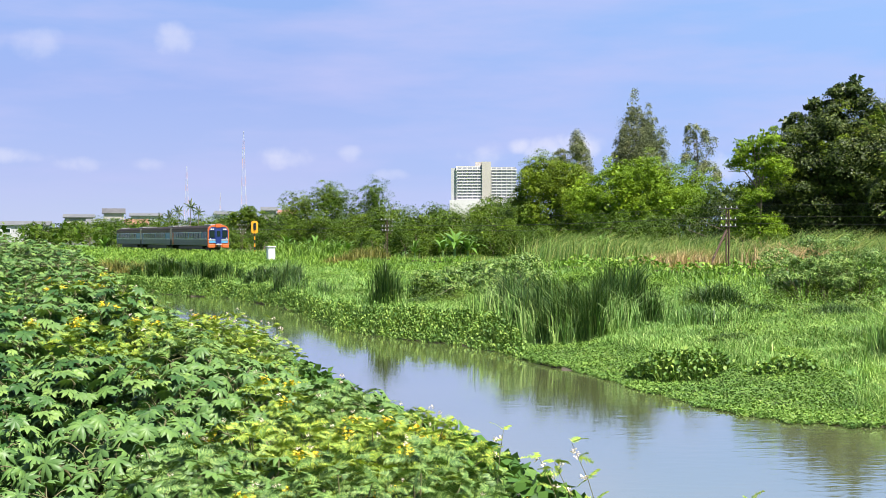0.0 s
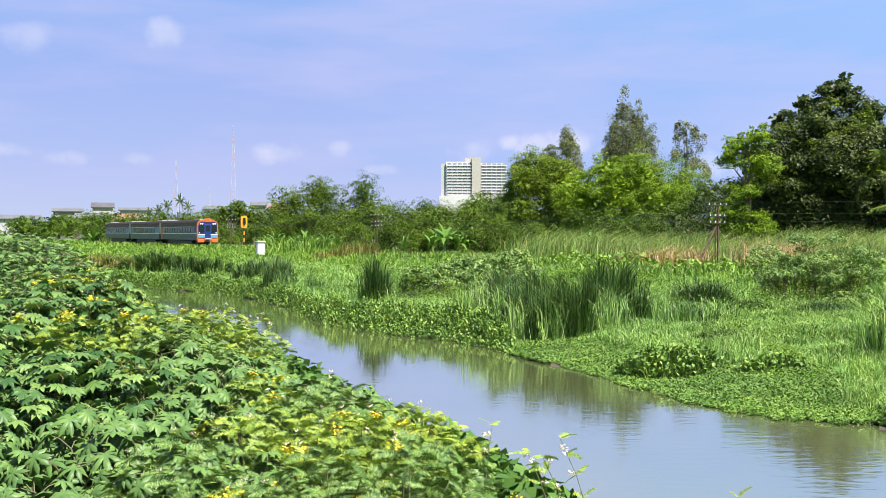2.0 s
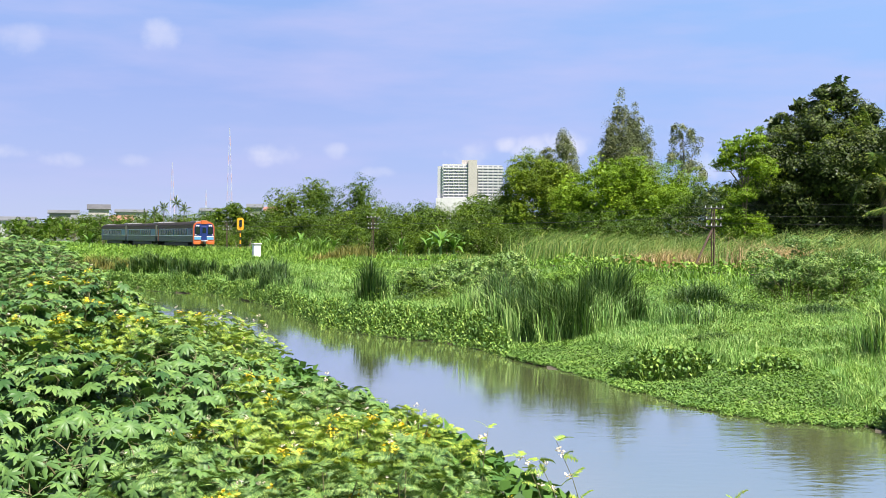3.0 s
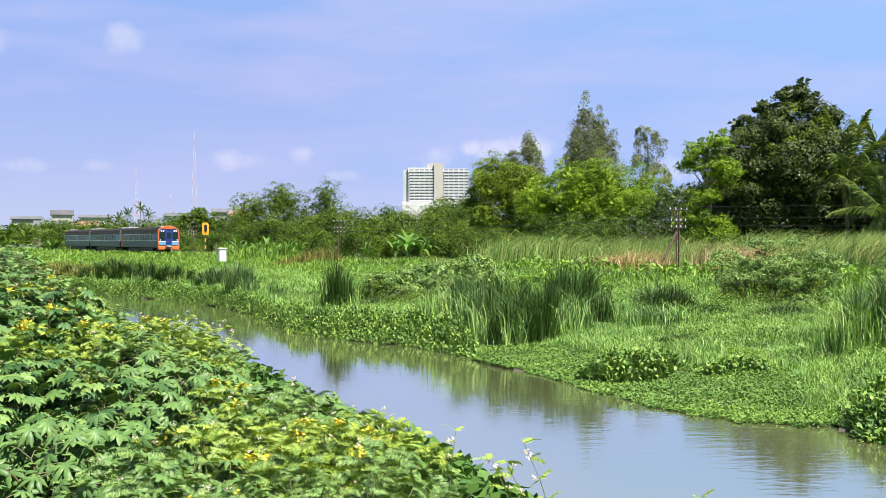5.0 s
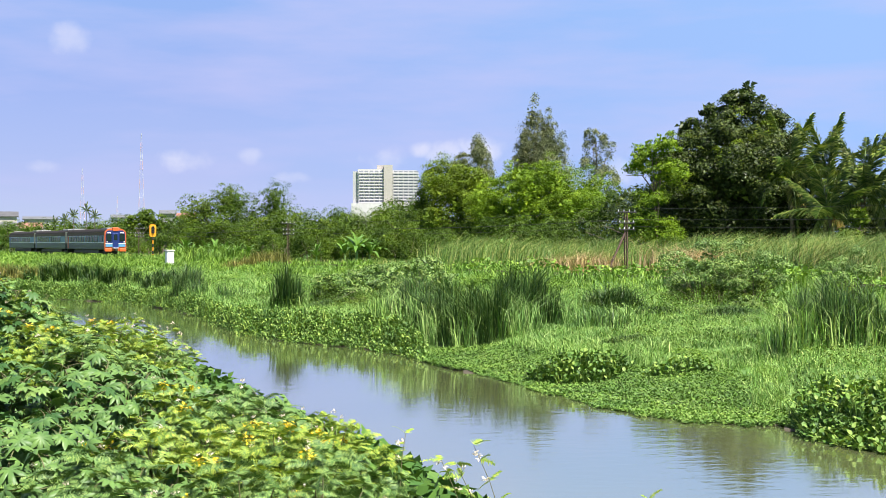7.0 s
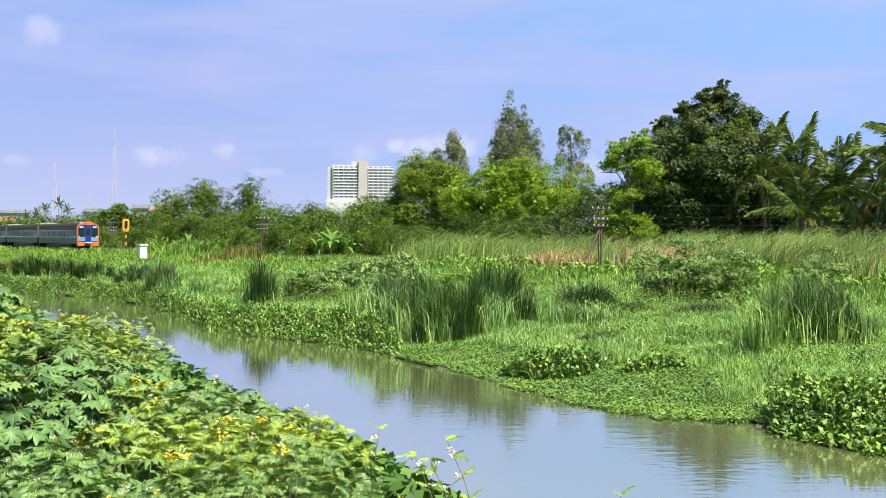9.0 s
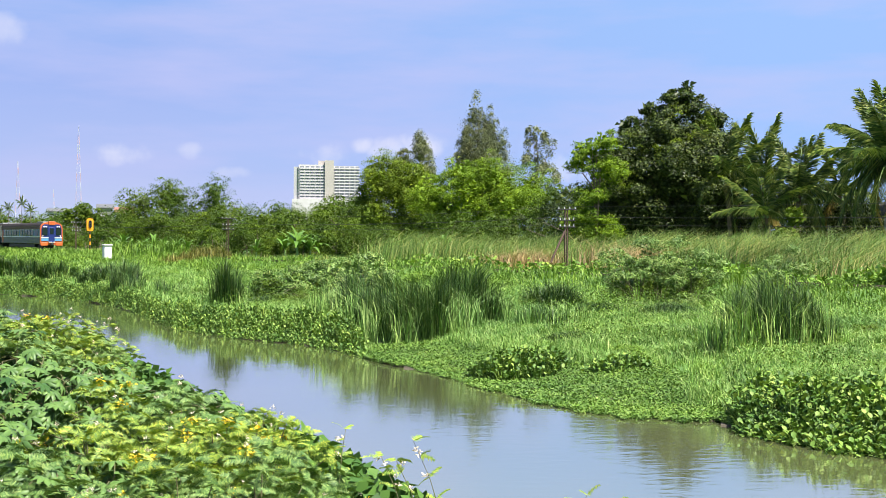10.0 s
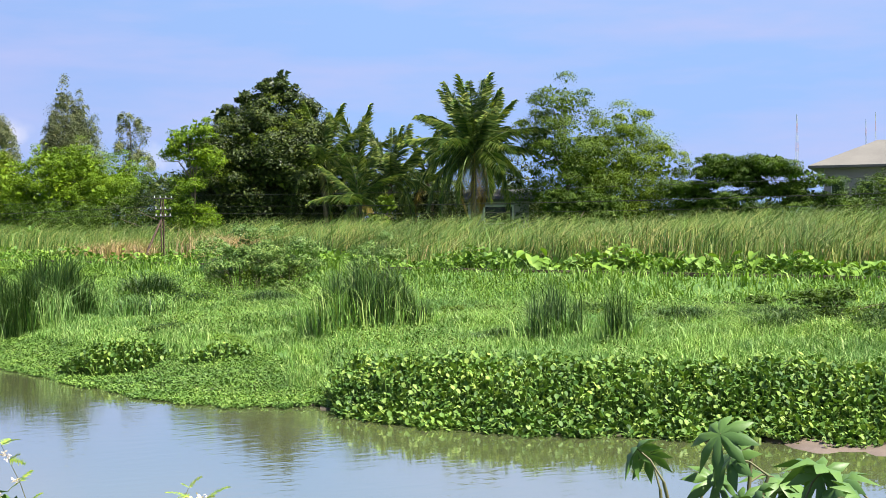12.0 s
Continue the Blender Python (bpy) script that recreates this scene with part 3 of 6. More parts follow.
def build_floating():
    rng = np.random.default_rng(13)
    hyacinth_mat("water_hyacinth", rng, 28000, along_edge(-14.5, 3.6, -0.6, 3.0), -0.1, "dense water hyacinth fringe along the canal edge", (0.22, 0.7), 0.088)
    hyacinth_mat("water_hyacinth", rng, 26000, along_edge(20.6, 47.5, -0.6, 2.8), -0.1, "dense bank of tall water hyacinth at the water's edge", (0.2, 0.68), 0.102)
    hyacinth_mat("water_hyacinth", rng, 2000, blob(10.9, 31.8, 1.2, 0.9), -0.05, "round clump of green water hyacinth", (0.15, 0.68), 0.105)
    hyacinth_mat("water_hyacinth", rng, 700, blob(15.6, 31.4, 0.9, 0.5), -0.1, "small clump of bright water hyacinth at the edge of the grass", (0.12, 0.42), 0.095)
    # the low green carpet of small floating leaves
    n = 120000
    az = rng.uniform(2.8, 21.2, n)
    rf = far_range(az)
    u = rng.uniform(0, 1, n) ** 1.2
    r = rf - 0.1 + 0.35 * wave(az * 3, rf * 0.4, 1.0) + u * 7.0 * np.clip((az - 2.0) / 4, 0.2, 1) * np.clip((22.5 - az) / 5, 0.4, 1)
    x, y = r * np.sin(np.radians(az)), r * np.cos(np.radians(az))
    p = np.stack([x, y, np.maximum(height(x, y), WATER_Z) + rng.uniform(0.0, 0.05, n)], 1)
    stuff("floating_weed", [slivers(rng, p, 0.075, 0.95, 0.85)], FLOATWEED, "flat mat of small green floating weed on the water", "water plant")


build_floating()


def cattail_mesh(seed, n, rx, ry, h1, width=0.022):
    """A ragged clump of several tufts: tall in the middle, its blades fanning outwards from a narrower foot."""
    rng = np.random.default_rng(seed)
    tufts = max(6, n // 30)
    u, a = np.sqrt(rng.uniform(0, 1, tufts)), rng.uniform(0, 2 * np.pi, tufts)
    tx, ty, th = rx * u * np.cos(a), ry * u * np.sin(a), rng.uniform(0.6, 1.05, tufts) * (1.05 - 0.5 * u * u)
    k = rng.integers(0, tufts, n)
    x, y = tx[k] + rng.normal(0, 0.13, n), ty[k] + rng.normal(0, 0.13, n)
    h = h1 * th[k] * rng.uniform(0.12, 1.0, n) ** 0.6
    fan = np.stack([x, y], 1) * 0.3 / h1 + np.array([0.07, 0.0]) + rng.normal(0, 0.035, (n, 2))
    b = blades(rng, np.stack([x * 0.75, y * 0.75, np.full(n, -0.1)], 1), h, width, 0.22, 0.9, fan)
    return mesh_arrays("cattail_clump", *b, REED)


CATTAILS = [cattail_mesh(31, 900, 0.95, 0.7, 3.0, 0.028), cattail_mesh(32, 1150, 1.75, 0.95, 3.0, 0.027), cattail_mesh(33, 230, 0.75, 0.55, 2.6, 0.026), cattail_mesh(34, 950, 1.8, 1.0, 2.7, 0.055)]


SKIRTS = []


def cattail(az, r, kind, scale=1.0, tall=1.0):
    ob = new("cattail_clump", CATTAILS[kind])
    ob.matrix_world = pose(*spot(az, r), 0, 0, az * 37 % 360) @ Matrix.Diagonal((scale, scale, tall, 1))
    tagged(ob, "clump of tall dark green cattail reeds in the grass", "reeds", "cattail clumps")
    g = np.random.default_rng(int(r * 1000))
    n = 620 if kind == 1 else 260
    u, a = np.sqrt(g.uniform(0.1, 1.4, n)) * scale * (1.7 if kind == 1 else 1.0), g.uniform(0, 2 * np.pi, n)
    cx, cy, _ = spot(az, r)
    x, y = cx + u * np.cos(a), cy + u * np.sin(a) * 0.7
    SKIRTS.append(blades(g, np.stack([x, y, height(x, y) - 0.03], 1), g.uniform(0.3, 1.7 if kind == 1 else 0.95, n), 0.024, 0.6, 0.6))


for az, r, kind, scale, tall in ((-2.65, 53, 0, 1.05, 1.12), (-1.7, 55, 2, 1.0, 0.9), (-7.2, 68, 0, 1.1, 0.9), (-6.7, 69, 3, 0.6, 0.85), (-9.9, 82, 3, 0.75, 0.75), (-12.3, 91, 3, 1.2, 0.9), (-11.6, 90, 3, 0.9, 0.85), (-10.4, 84, 3, 0.8, 0.75), (-5.2, 62, 2, 0.9, 0.7), (-14.4, 98, 3, 1.2, 0.7),
                                 (-13.2, 93, 3, 1.2, 0.85), (-6.6, 66, 2, 1.1, 0.85), (3.3, 44.5, 1, 0.8, 0.95), (4.9, 42, 1, 0.85, 1.05), (5.9, 40.5, 1, 0.85, 1.0),
                                 (6.9, 40, 1, 0.75, 1.05), (8.5, 41.5, 1, 0.85, 1.15), (7.8, 43, 0, 1.0, 1.1), (2.5, 46, 2, 1.2, 0.8), (20.9, 33.5, 1, 0.62, 0.9), (22.2, 33, 1, 0.75, 1.05),
                                 (23.4, 33.6, 0, 0.7, 0.95), (24.3, 33, 2, 0.8, 0.95), (30.4, 29.5, 2, 0.9, 1.1), (31.4, 30, 2, 0.9, 1.25), (33.8, 28.5, 2, 0.55, 1.3), (12.4, 40, 2, 1.1, 0.6),
                                 (11.8, 41, 2, 1.3, 0.5), (-7.9, 75, 3, 0.9, 0.8), (-8.5, 76, 3, 0.75, 0.75), (-11.0, 83, 3, 0.9, 0.85), (-12.6, 101, 3, 1.1, 0.9)):
    cattail(az, r, kind, scale, tall)
stuff("rough_grass", SKIRTS, GRASS, "rough longer grass round the feet of the reeds")



def tussock(az, r, w, h, seed, n=2300, material=None, width=0.026, words="soft round tussock of darker grass in the field"):
    """A soft round heap of fine dark blades that spill outwards."""
    rng = np.random.default_rng(seed)
    cx, cy, _ = spot(az, r)
    u, a = np.sqrt(rng.uniform(0, 1, n)), rng.uniform(0, 2 * np.pi, n)
    x, y = cx + w * u * np.cos(a), cy + 0.7 * w * u * np.sin(a)
    tall = h * (1.05 - 0.7 * u * u) * rng.uniform(0.35, 1.05, n)
    v, f = blades(rng, np.stack([x, y, height(x, y) - 0.05], 1), tall, width, 0.9 if material is None else 0.4, 0.8)
    tagged(new("grass_tussock", mesh_arrays("grass_tussock", v, f, material or (REED if seed % 2 else GRASS))), words, "grass", "grass tussocks")


for i, (az, r, w, h) in enumerate(((12.3, 46.5, 1.4, 1.5), (11.2, 46, 0.8, 0.7), (14.3, 44, 1.2, 0.6), (15.6, 41, 1.1, 0.5), (17.6, 43, 1.4, 0.7), (16.8, 36.5, 1.2, 0.45), (19.6, 36, 1.3, 0.5), (18.2, 33, 1.2, 0.45), (13.0, 36, 1.0, 0.4),
                                   (26.4, 33, 1.3, 0.6), (28.4, 30, 1.2, 0.5), (34.5, 31, 1.1, 0.6), (36.6, 33, 1.4, 0.75), (38.4, 30, 1.2, 0.5), (41.2, 31, 1.4, 0.8), (43.2, 30, 1.3, 0.7), (45.4, 31, 1.4, 0.9), (25.6, 40, 1.3, 0.5),
                                   (32.4, 36, 1.2, 0.5), (2.0, 50, 1.4, 0.8), (-0.6, 52, 1.2, 0.7), (-4.0, 60, 1.3, 0.7), (9.8, 44, 1.3, 0.7), (37.6, 36, 1.1, 0.5), (40.4, 34, 1.2, 0.6))):
    tussock(az, r, w, h, 901 + i)
for i, (az, r, w, h) in enumerate(((-15.6, 100, 2.6, 2.2), (-14.6, 98, 2.4, 2.0), (-13.7, 96, 2.0, 1.7), (-16.6, 110, 2.6, 2.0), (-4.6, 112, 2.4, 1.6), (-3.4, 118, 2.4, 1.8))):
    tussock(az, r, w, h, 941 + i, 900, SEDGE, 0.05, "tuft of olive-brown sedge")
for i, (az, r, w, h) in enumerate(((-7.2, 152, 2.6, 3.0), (-6.5, 150, 2.6, 2.8), (-5.8, 146, 2.6, 3.0), (-5.1, 142, 2.4, 2.6))):
    tussock(az, r, w, h, 951 + i, 420, GRASS_BRIGHT, 0.13, "clump of tall bright green cane")
tussock(-14.5, 38, 1.2, 1.15, 961, 700, TALLGRASS, 0.03, "tuft of pale grass at the rim of the near bank")


def mud_bank():
    """The bare wet strip between the hyacinth and the water."""
    az = np.arange(39.0, 48.1, 0.5)
    rf = np.interp(az, BANKS[:, 0], BANKS[:, 1])
    out = 1.5 * fade(az, 39, 42) + 0.2 * np.sin(az * 2.1)
    rows = []
    for k, z in ((0.0, -0.7), (0.15, -0.595), (0.5, -0.55), (1.0, -0.5)):
        r = (rf - out) * (1 - k) + (rf + 0.6) * k
        rows.append(np.stack([r * np.sin(np.radians(az)), r * np.cos(np.radians(az)), np.full(len(az), z) + 0.012 * np.sin(az * 7 + k * 5)], 1))
    n = len(az)
    i, k = np.arange(3)[:, None] * n, np.arange(n - 1)[None]
    q = np.stack([i + k, i + k + 1, i + n + k + 1, i + n + k], -1).reshape(-1, 4)
    mud = matte("wet_mud", (0.105, 0.08, 0.06), (0.17, 0.13, 0.102), 1.5, 0.55, 0.4)
    tagged(new("mud_bank", mesh_arrays("mud_bank", np.concatenate(rows), [q], mud, True)), "bare wet brown mud at the foot of the hyacinth", "mud", kind="structure")


mud_bank()
# ---- trees ----
def crown_mesh(name, seed, lobes, n, size, material, width=0.5, up=0.45, droop=0.1, shell=0.6, puff=0.14, core=0.1, tall=0.62):
    """Leaves on rounded clumps that sit side by side over the lobes (x, y, z, rx, ry, rz), with gaps between the clumps."""
    rng = np.random.default_rng(seed)
    n, size, width = n * 2, size * 0.74, min(1.0, width * 1.25)
    lobes = np.array(lobes, dtype=float)
    vol = lobes[:, 3] * lobes[:, 5]
    clumps = int(len(lobes) * 4.5 / (puff * 3.2) ** 2)
    per = max(12, n // clumps)
    c = lobes[rng.choice(len(lobes), clumps, p=vol / vol.sum())]
    d = unit(rng.normal(size=(len(c), 3)) * np.array([1, 1, 0.9]) + np.array([0, 0, 0.22]))
    mid = c[:, :3] + d * c[:, 3:] * rng.uniform(shell, 1.04, len(c))[:, None]
    wide = np.cbrt(c[:, 3] * c[:, 4] * c[:, 5]) * rng.uniform(0.55, 1.35, len(c)) * puff * 3.0
    # leaves lie on the upper and outer side of each clump
    out = unit(rng.normal(size=(len(c) * per, 3)) + np.repeat(d, per, 0) * 0.6 + np.array([0, 0, 0.7]))
    reach = rng.uniform(0.3, 1.0, (len(out), 1)) ** 0.5 * rng.uniform(0.8, 1.2, (len(out), 1))
    pts = np.repeat(mid, per, 0) + out * reach * np.repeat(wide, per)[:, None] * np.array([1, 1, tall])
    v, q = slivers(rng, pts, size, width, up, droop, out * 0.5, out * 1.1)
    if core:
        # the close inner foliage that stops the light
        k = int(n * core)
        c = lobes[rng.choice(len(lobes), k, p=vol / vol.sum())]
        p = c[:, :3] + unit(rng.normal(size=(k, 3))) * c[:, 3:] * rng.uniform(0.1, 0.85, (k, 1))
        iv, iq = slivers(rng, p, size * 2.6, 0.8, 0.2)
        v, (q,) = joined([(v, q), (iv, iq)])
    return mesh_arrays(name, v, [q], material)


def trunk_mesh(seed, h, r0, limbs, lobes, bend=0.3):
    """Tapered trunk with limbs that reach into the lobes."""
    rng = np.random.default_rng(seed)
    k = np.linspace(0, 1, 6)
    wob = rng.normal(0, bend, 2)
    line = np.stack([wob[0] * k ** 2, wob[1] * k ** 2, h * k - 0.3 * (1 - k)], 1)
    pieces = [tube(line, r0 * (1.15 - 0.7 * k))]
    for i in range(limbs):
        tip = np.array(lobes[i % len(lobes)][:3], dtype=float) + rng.normal(0, 0.4, 3)
        s = line[2 + i % 3]
        m = (s + tip) / 2 + np.array([0, 0, 0.12 * h])
        pieces.append(tube([s, s * 0.5 + m * 0.5, m, tip], r0 * np.array([0.5, 0.4, 0.3, 0.1]), 6))
    return mesh_arrays("trunk", *joined(pieces), BARK)


def tree(name, az, r, lobes, n, size, material, label, seed, trunk_h, trunk_r, category="tree", limbs=6, sink=0.0, **kw):
    x, y, z = spot(az, r)
    top = thing(name, (x, y, z - sink), label, category, turn=-az)
    part("trunk", trunk_mesh(seed, trunk_h, trunk_r, limbs, lobes), BARK, top)
    part("crown", crown_mesh("crown", seed + 1, lobes, n, size, material, **kw), material, top)
    return top


def mound(seed, n, w, d, h, low=0.25):
    """Overlapping lobes that make an uneven rounded crown w wide, d deep and h high."""
    rng = np.random.default_rng(seed)
    out = []
    for i in range(n):
        x = rng.uniform(-0.5, 0.5) * w * 0.75
        k = 1 - (2 * abs(x) / w) ** 2
        z = rng.uniform(low, 0.85 * (0.45 + 0.55 * k)) * h
        s = rng.uniform(0.16, 0.27)
        out.append((x, rng.uniform(-0.4, 0.4) * d, z, s * w * 0.8, s * d, s * h * 0.9))
    return out


# the big dark tree with a rounded, ragged top
dark_tree = tree("mango_tree", 17.5, 100, [(0.3, 0, 8.6, 3.6, 4, 4.0), (-2.8, 0, 6.6, 3.0, 4, 4.2), (2.8, 0, 8.2, 3.0, 4, 4.0), (-4.1, 0, 9.4, 1.3, 1.6, 1.3), (-2.2, -0.5, 11.2, 1.4, 2, 1.5), (-0.4, 0, 12.2, 1.6, 2, 1.7),
                               (1.0, -0.5, 13.7, 1.1, 1.3, 1.2), (2.9, 0, 12.0, 1.4, 2, 1.5), (4.3, 0, 10.4, 1.2, 2, 1.4), (0, 1, 4.5, 4.8, 3, 3.2), (4.6, 1, 6.0, 2.4, 3, 3.8), (-3.2, 1, 3.6, 2.6, 3, 3), (-5.2, 0, 9.2, 0.7, 0.8, 0.9), (-3.3, 0, 11.9, 0.6, 0.7, 0.8), (-1.5, 0, 13.2, 0.6, 0.7, 0.8), (0.3, 0, 14.2, 0.5, 0.6, 0.8),
                               (1.6, 0, 14.9, 0.5, 0.6, 0.7), (2.4, 0, 13.6, 0.5, 0.6, 0.8), (3.8, 0, 12.6, 0.6, 0.7, 0.9), (5.3, 0, 11.2, 0.6, 0.7, 0.8), (-5.6, 0, 7.2, 0.8, 1, 0.9)],
     66000, 0.34, TREE_DARK, "large dense dark green broadleaf tree with a ragged top", 101, 6, 0.4, core=0.12, sink=0.8)
tree("tree", 14.3, 95, [(-0.6, 0, 8.9, 1.5, 1.3, 0.8), (0.6, 0, 9.6, 1.3, 1.2, 0.8), (-1.4, 0, 7.9, 1.1, 1.0, 0.7), (0.9, 0, 7.6, 1.5, 1.3, 1.0), (-0.4, 0, 5.4, 1.4, 1.2, 1.0), (-1.0, 0, 3.6, 1.7, 1.4, 1.3), (0.5, 0, 2.6, 1.9, 1.5, 1.4)], 8500, 0.26, TREE_BRIGHT,
     "light green feathery tree leaning out of the dark crown", 103, 7, 0.15)
part("young_foliage", crown_mesh("young_foliage", 161, [(1.2, -0.8, 12.6, 1.6, 1.8, 1.2), (-2.3, -1.6, 10.2, 1.4, 1.6, 1.1), (2.9, -1.4, 11.2, 1.3, 1.6, 1.0), (-3.8, -2.6, 7.6, 1.4, 1.6, 1.2), (0.4, -3.0, 9.6, 1.5, 1.2, 1.0), (3.9, -2.4, 7.4, 1.2, 1.4, 1.2)],
                                 3000, 0.24, TREE_YELLOW, core=0.0), TREE_YELLOW, dark_tree, "young yellow-green leaves")
# casuarinas and thin trees on the skyline
tree("casuarina_tree", 8.85, 150, [(0, 0, 12.2, 2.2, 2, 4.2), (0.6, 0, 9, 3.2, 2.4, 5), (-0.3, 0, 16.6, 0.9, 1.0, 2.8), (1.6, 0, 15.2, 0.8, 1, 2.6), (-1.9, 0, 10.6, 1.2, 1.2, 3.4), (2.5, 0, 12.6, 1.0, 1, 3.0), (3.0, 0, 9.4, 1.1, 1, 2.6), (-1.2, 0, 14.0, 0.7, 0.8, 2.2)], 30000, 0.42,
     TREE_GREY, "tall feathery grey-green casuarina tree", 105, 15, 0.25, core=0.02, width=0.16, droop=-0.3, puff=0.12, tall=1.5)
tree("casuarina_tree", 6.25, 165, [(0, 0, 11, 1.6, 1.5, 4.0), (0.2, 0, 14.0, 1.0, 1, 2.6), (0, 0, 8, 2, 2, 3)], 8000, 0.5, TREE_GREY, "slender feathery grey-green casuarina tree", 107, 12, 0.2,
     core=0.02, width=0.16, droop=-0.3, puff=0.16, tall=1.4)
tree("casuarina_tree", 5.3, 168, [(0, 0, 10, 1.4, 1.4, 3.2), (0.7, 0, 12.4, 0.8, 0.8, 1.8), (-0.8, 0, 11.2, 0.8, 0.8, 1.6)], 5000, 0.5, TREE_GREY, "small feathery grey-green casuarina tree", 109, 10, 0.2,
     core=0.02, width=0.16, droop=-0.3, puff=0.16, tall=1.4)
tree("slender_tree", 11.65, 140, [(-0.6, 0, 13.6, 0.8, 0.7, 1.4), (0.9, 0, 12.4, 1.0, 0.8, 1.3), (-0.6, 0, 10.4, 1.5, 1, 1.2), (0.8, 0, 8.6, 1.6, 1, 1.5), (-0.4, 0, 6, 1.6, 1.2, 2)], 6500, 0.5,
     TREE_GREY, "slender sparse tree with light showing through its crown", 111, 12, 0.14, core=0.0, width=0.25, puff=0.16, tall=1.4)
# the bright green round trees before them
tree("rain_tree", 9.1, 135, mound(121, 28, 14.5, 8, 12.4, 0.3), 50000, 0.27, TREE_BRIGHT, "bright green spreading tree with a domed crown", 121, 5, 0.3)
tree("rain_tree", 5.1, 140, mound(123, 26, 9.2, 7, 12.6, 0.2), 38000, 0.27, TREE_YELLOW, "light green round-crowned tree", 123, 5, 0.3)
tree("bush_tree", 13.3, 120, mound(125, 18, 9, 6, 8.2, 0.2), 18000, 0.28, TREE_MID, "mid-green tree beside the dark one", 125, 4, 0.25)
tree("bush_tree", 6.7, 138, mound(127, 16, 9, 6, 6.8, 0.1), 16000, 0.28, TREE_MID, "mid-green bushy tree in the hedgerow", 127, 4, 0.25)
tree("bush_tree", -3.9, 190, mound(129, 24, 10.6, 5, 12.0, 0.15), 16000, 0.3, TREE_MID, "round dark green tree above the hedge", 129, 5, 0.25)
tree("bush_tree", -5.8, 195, mound(131, 22, 12.0, 5, 11.4, 0.15), 15000, 0.3, SHRUB, "light green bushy tree above the hedge", 131, 5, 0.25)
tree("bush_tree", -9.1, 230, mound(133, 8, 9, 5, 10.0, 0.2), 6000, 0.45, SHRUB, "green bushy tree behind the signal", 133, 4, 0.2)
tree("bush_tree", -17.2, 330, mound(135, 12, 20, 10, 7.5, 0.1), 8000, 0.6, TREE_MID, "dark green trees before the village", 135, 4, 0.2)
# trees to the far side of the palms
tree("leafy_tree", 31.6, 92, [(-0.5, 0, 11.0, 2.2, 2, 2.0), (0, 0, 7, 3.2, 3, 3.6), (-2.2, 0, 8.2, 1.8, 2, 2.6), (1.8, 0, 6.2, 2.2, 2, 3), (0, 0, 3.5, 4, 3, 3)], 24000, 0.25, SHRUB,
     "tall light green tree behind the grass belt", 141, 7, 0.25, core=0.05)
tree("leafy_tree", 34.2, 95, [(0, 0, 9.2, 2.6, 2, 1.9), (-0.5, 0, 6, 4, 3, 3.6), (2.2, 0, 6.2, 2.2, 2, 3), (-2.5, 0, 5.5, 2.4, 2, 3.2), (0, 0, 3, 5, 3, 3)], 30000, 0.24, TREE_YELLOW,
     "broad green bushy tree behind the grass belt", 143, 6, 0.25, core=0.05)
tree("bush", 32.0, 84, mound(145, 7, 6.5, 4, 5.2, 0.05), 14000, 0.24, TREE_MID, "low rounded green bush", 145, 2, 0.15, category="bush")
tree("umbrella_tree", 39.6, 92, [(x * w + 0.5 * math.sin(z * 5 + x * 2), 0.9 * math.cos(x * 3 + z), z + 0.25 * math.sin(x * 5 + z * 3), 1.5, 1.6, 0.36) for z, w in ((1.0, 6.6), (1.8, 6.7), (2.6, 6.6), (3.4, 6.2), (4.2, 5.6), (5.0, 4.7), (5.8, 3.5), (6.5, 1.8))
                                 for x in (-0.98, -0.7, -0.42, -0.14, 0.14, 0.42, 0.7, 0.98)],
     60000, 0.22, TREE_MID, "low spreading acacia with layered dark green branches", 147, 3, 0.2, puff=0.2, tall=0.4)
tree("bush_tree", 42.4, 130, mound(149, 8, 8, 5, 6.6, 0.2), 6000, 0.34, SHRUB, "green tree beside the house roof", 149, 4, 0.2)


def hedge(az0, az1, r0, r1, h0, h1, n, seed, material=None):
    """A row of separate shrubs; each is a thing of its own."""
    rng = random.Random(seed)
    kinds = []
    for k in range(4):
        lob = mound(seed + k, 7, 6.0, 4.0, 4.0, 0.05)
        kinds.append((trunk_mesh(seed + k, 1.6, 0.09, 5, lob), [crown_mesh("crown", seed + 10 + k, lob, 2700, 0.18, m) for m in ((TREE_MID, SHRUB) if material is None else (material, material))]))
    for i in range(n):
        u = (i + rng.uniform(0.1, 0.9)) / n
        az, r = az0 + (az1 - az0) * u, r0 + (r1 - r0) * u + rng.uniform(-4, 4)
        h = h0 + (h1 - h0) * u
        s = h * rng.uniform(0.8, 1.2) / 4.0
        bush = thing("shrub", spot(az, r), "leafy green shrub in the hedgerow behind the railway", "bush", "hedgerow shrubs", rng.uniform(0, 360), s)
        trunk, crowns = kinds[i % 4]
        part("trunk", trunk, BARK, bush)
        part("crown", crowns[rng.randrange(2)], BARK, bush)


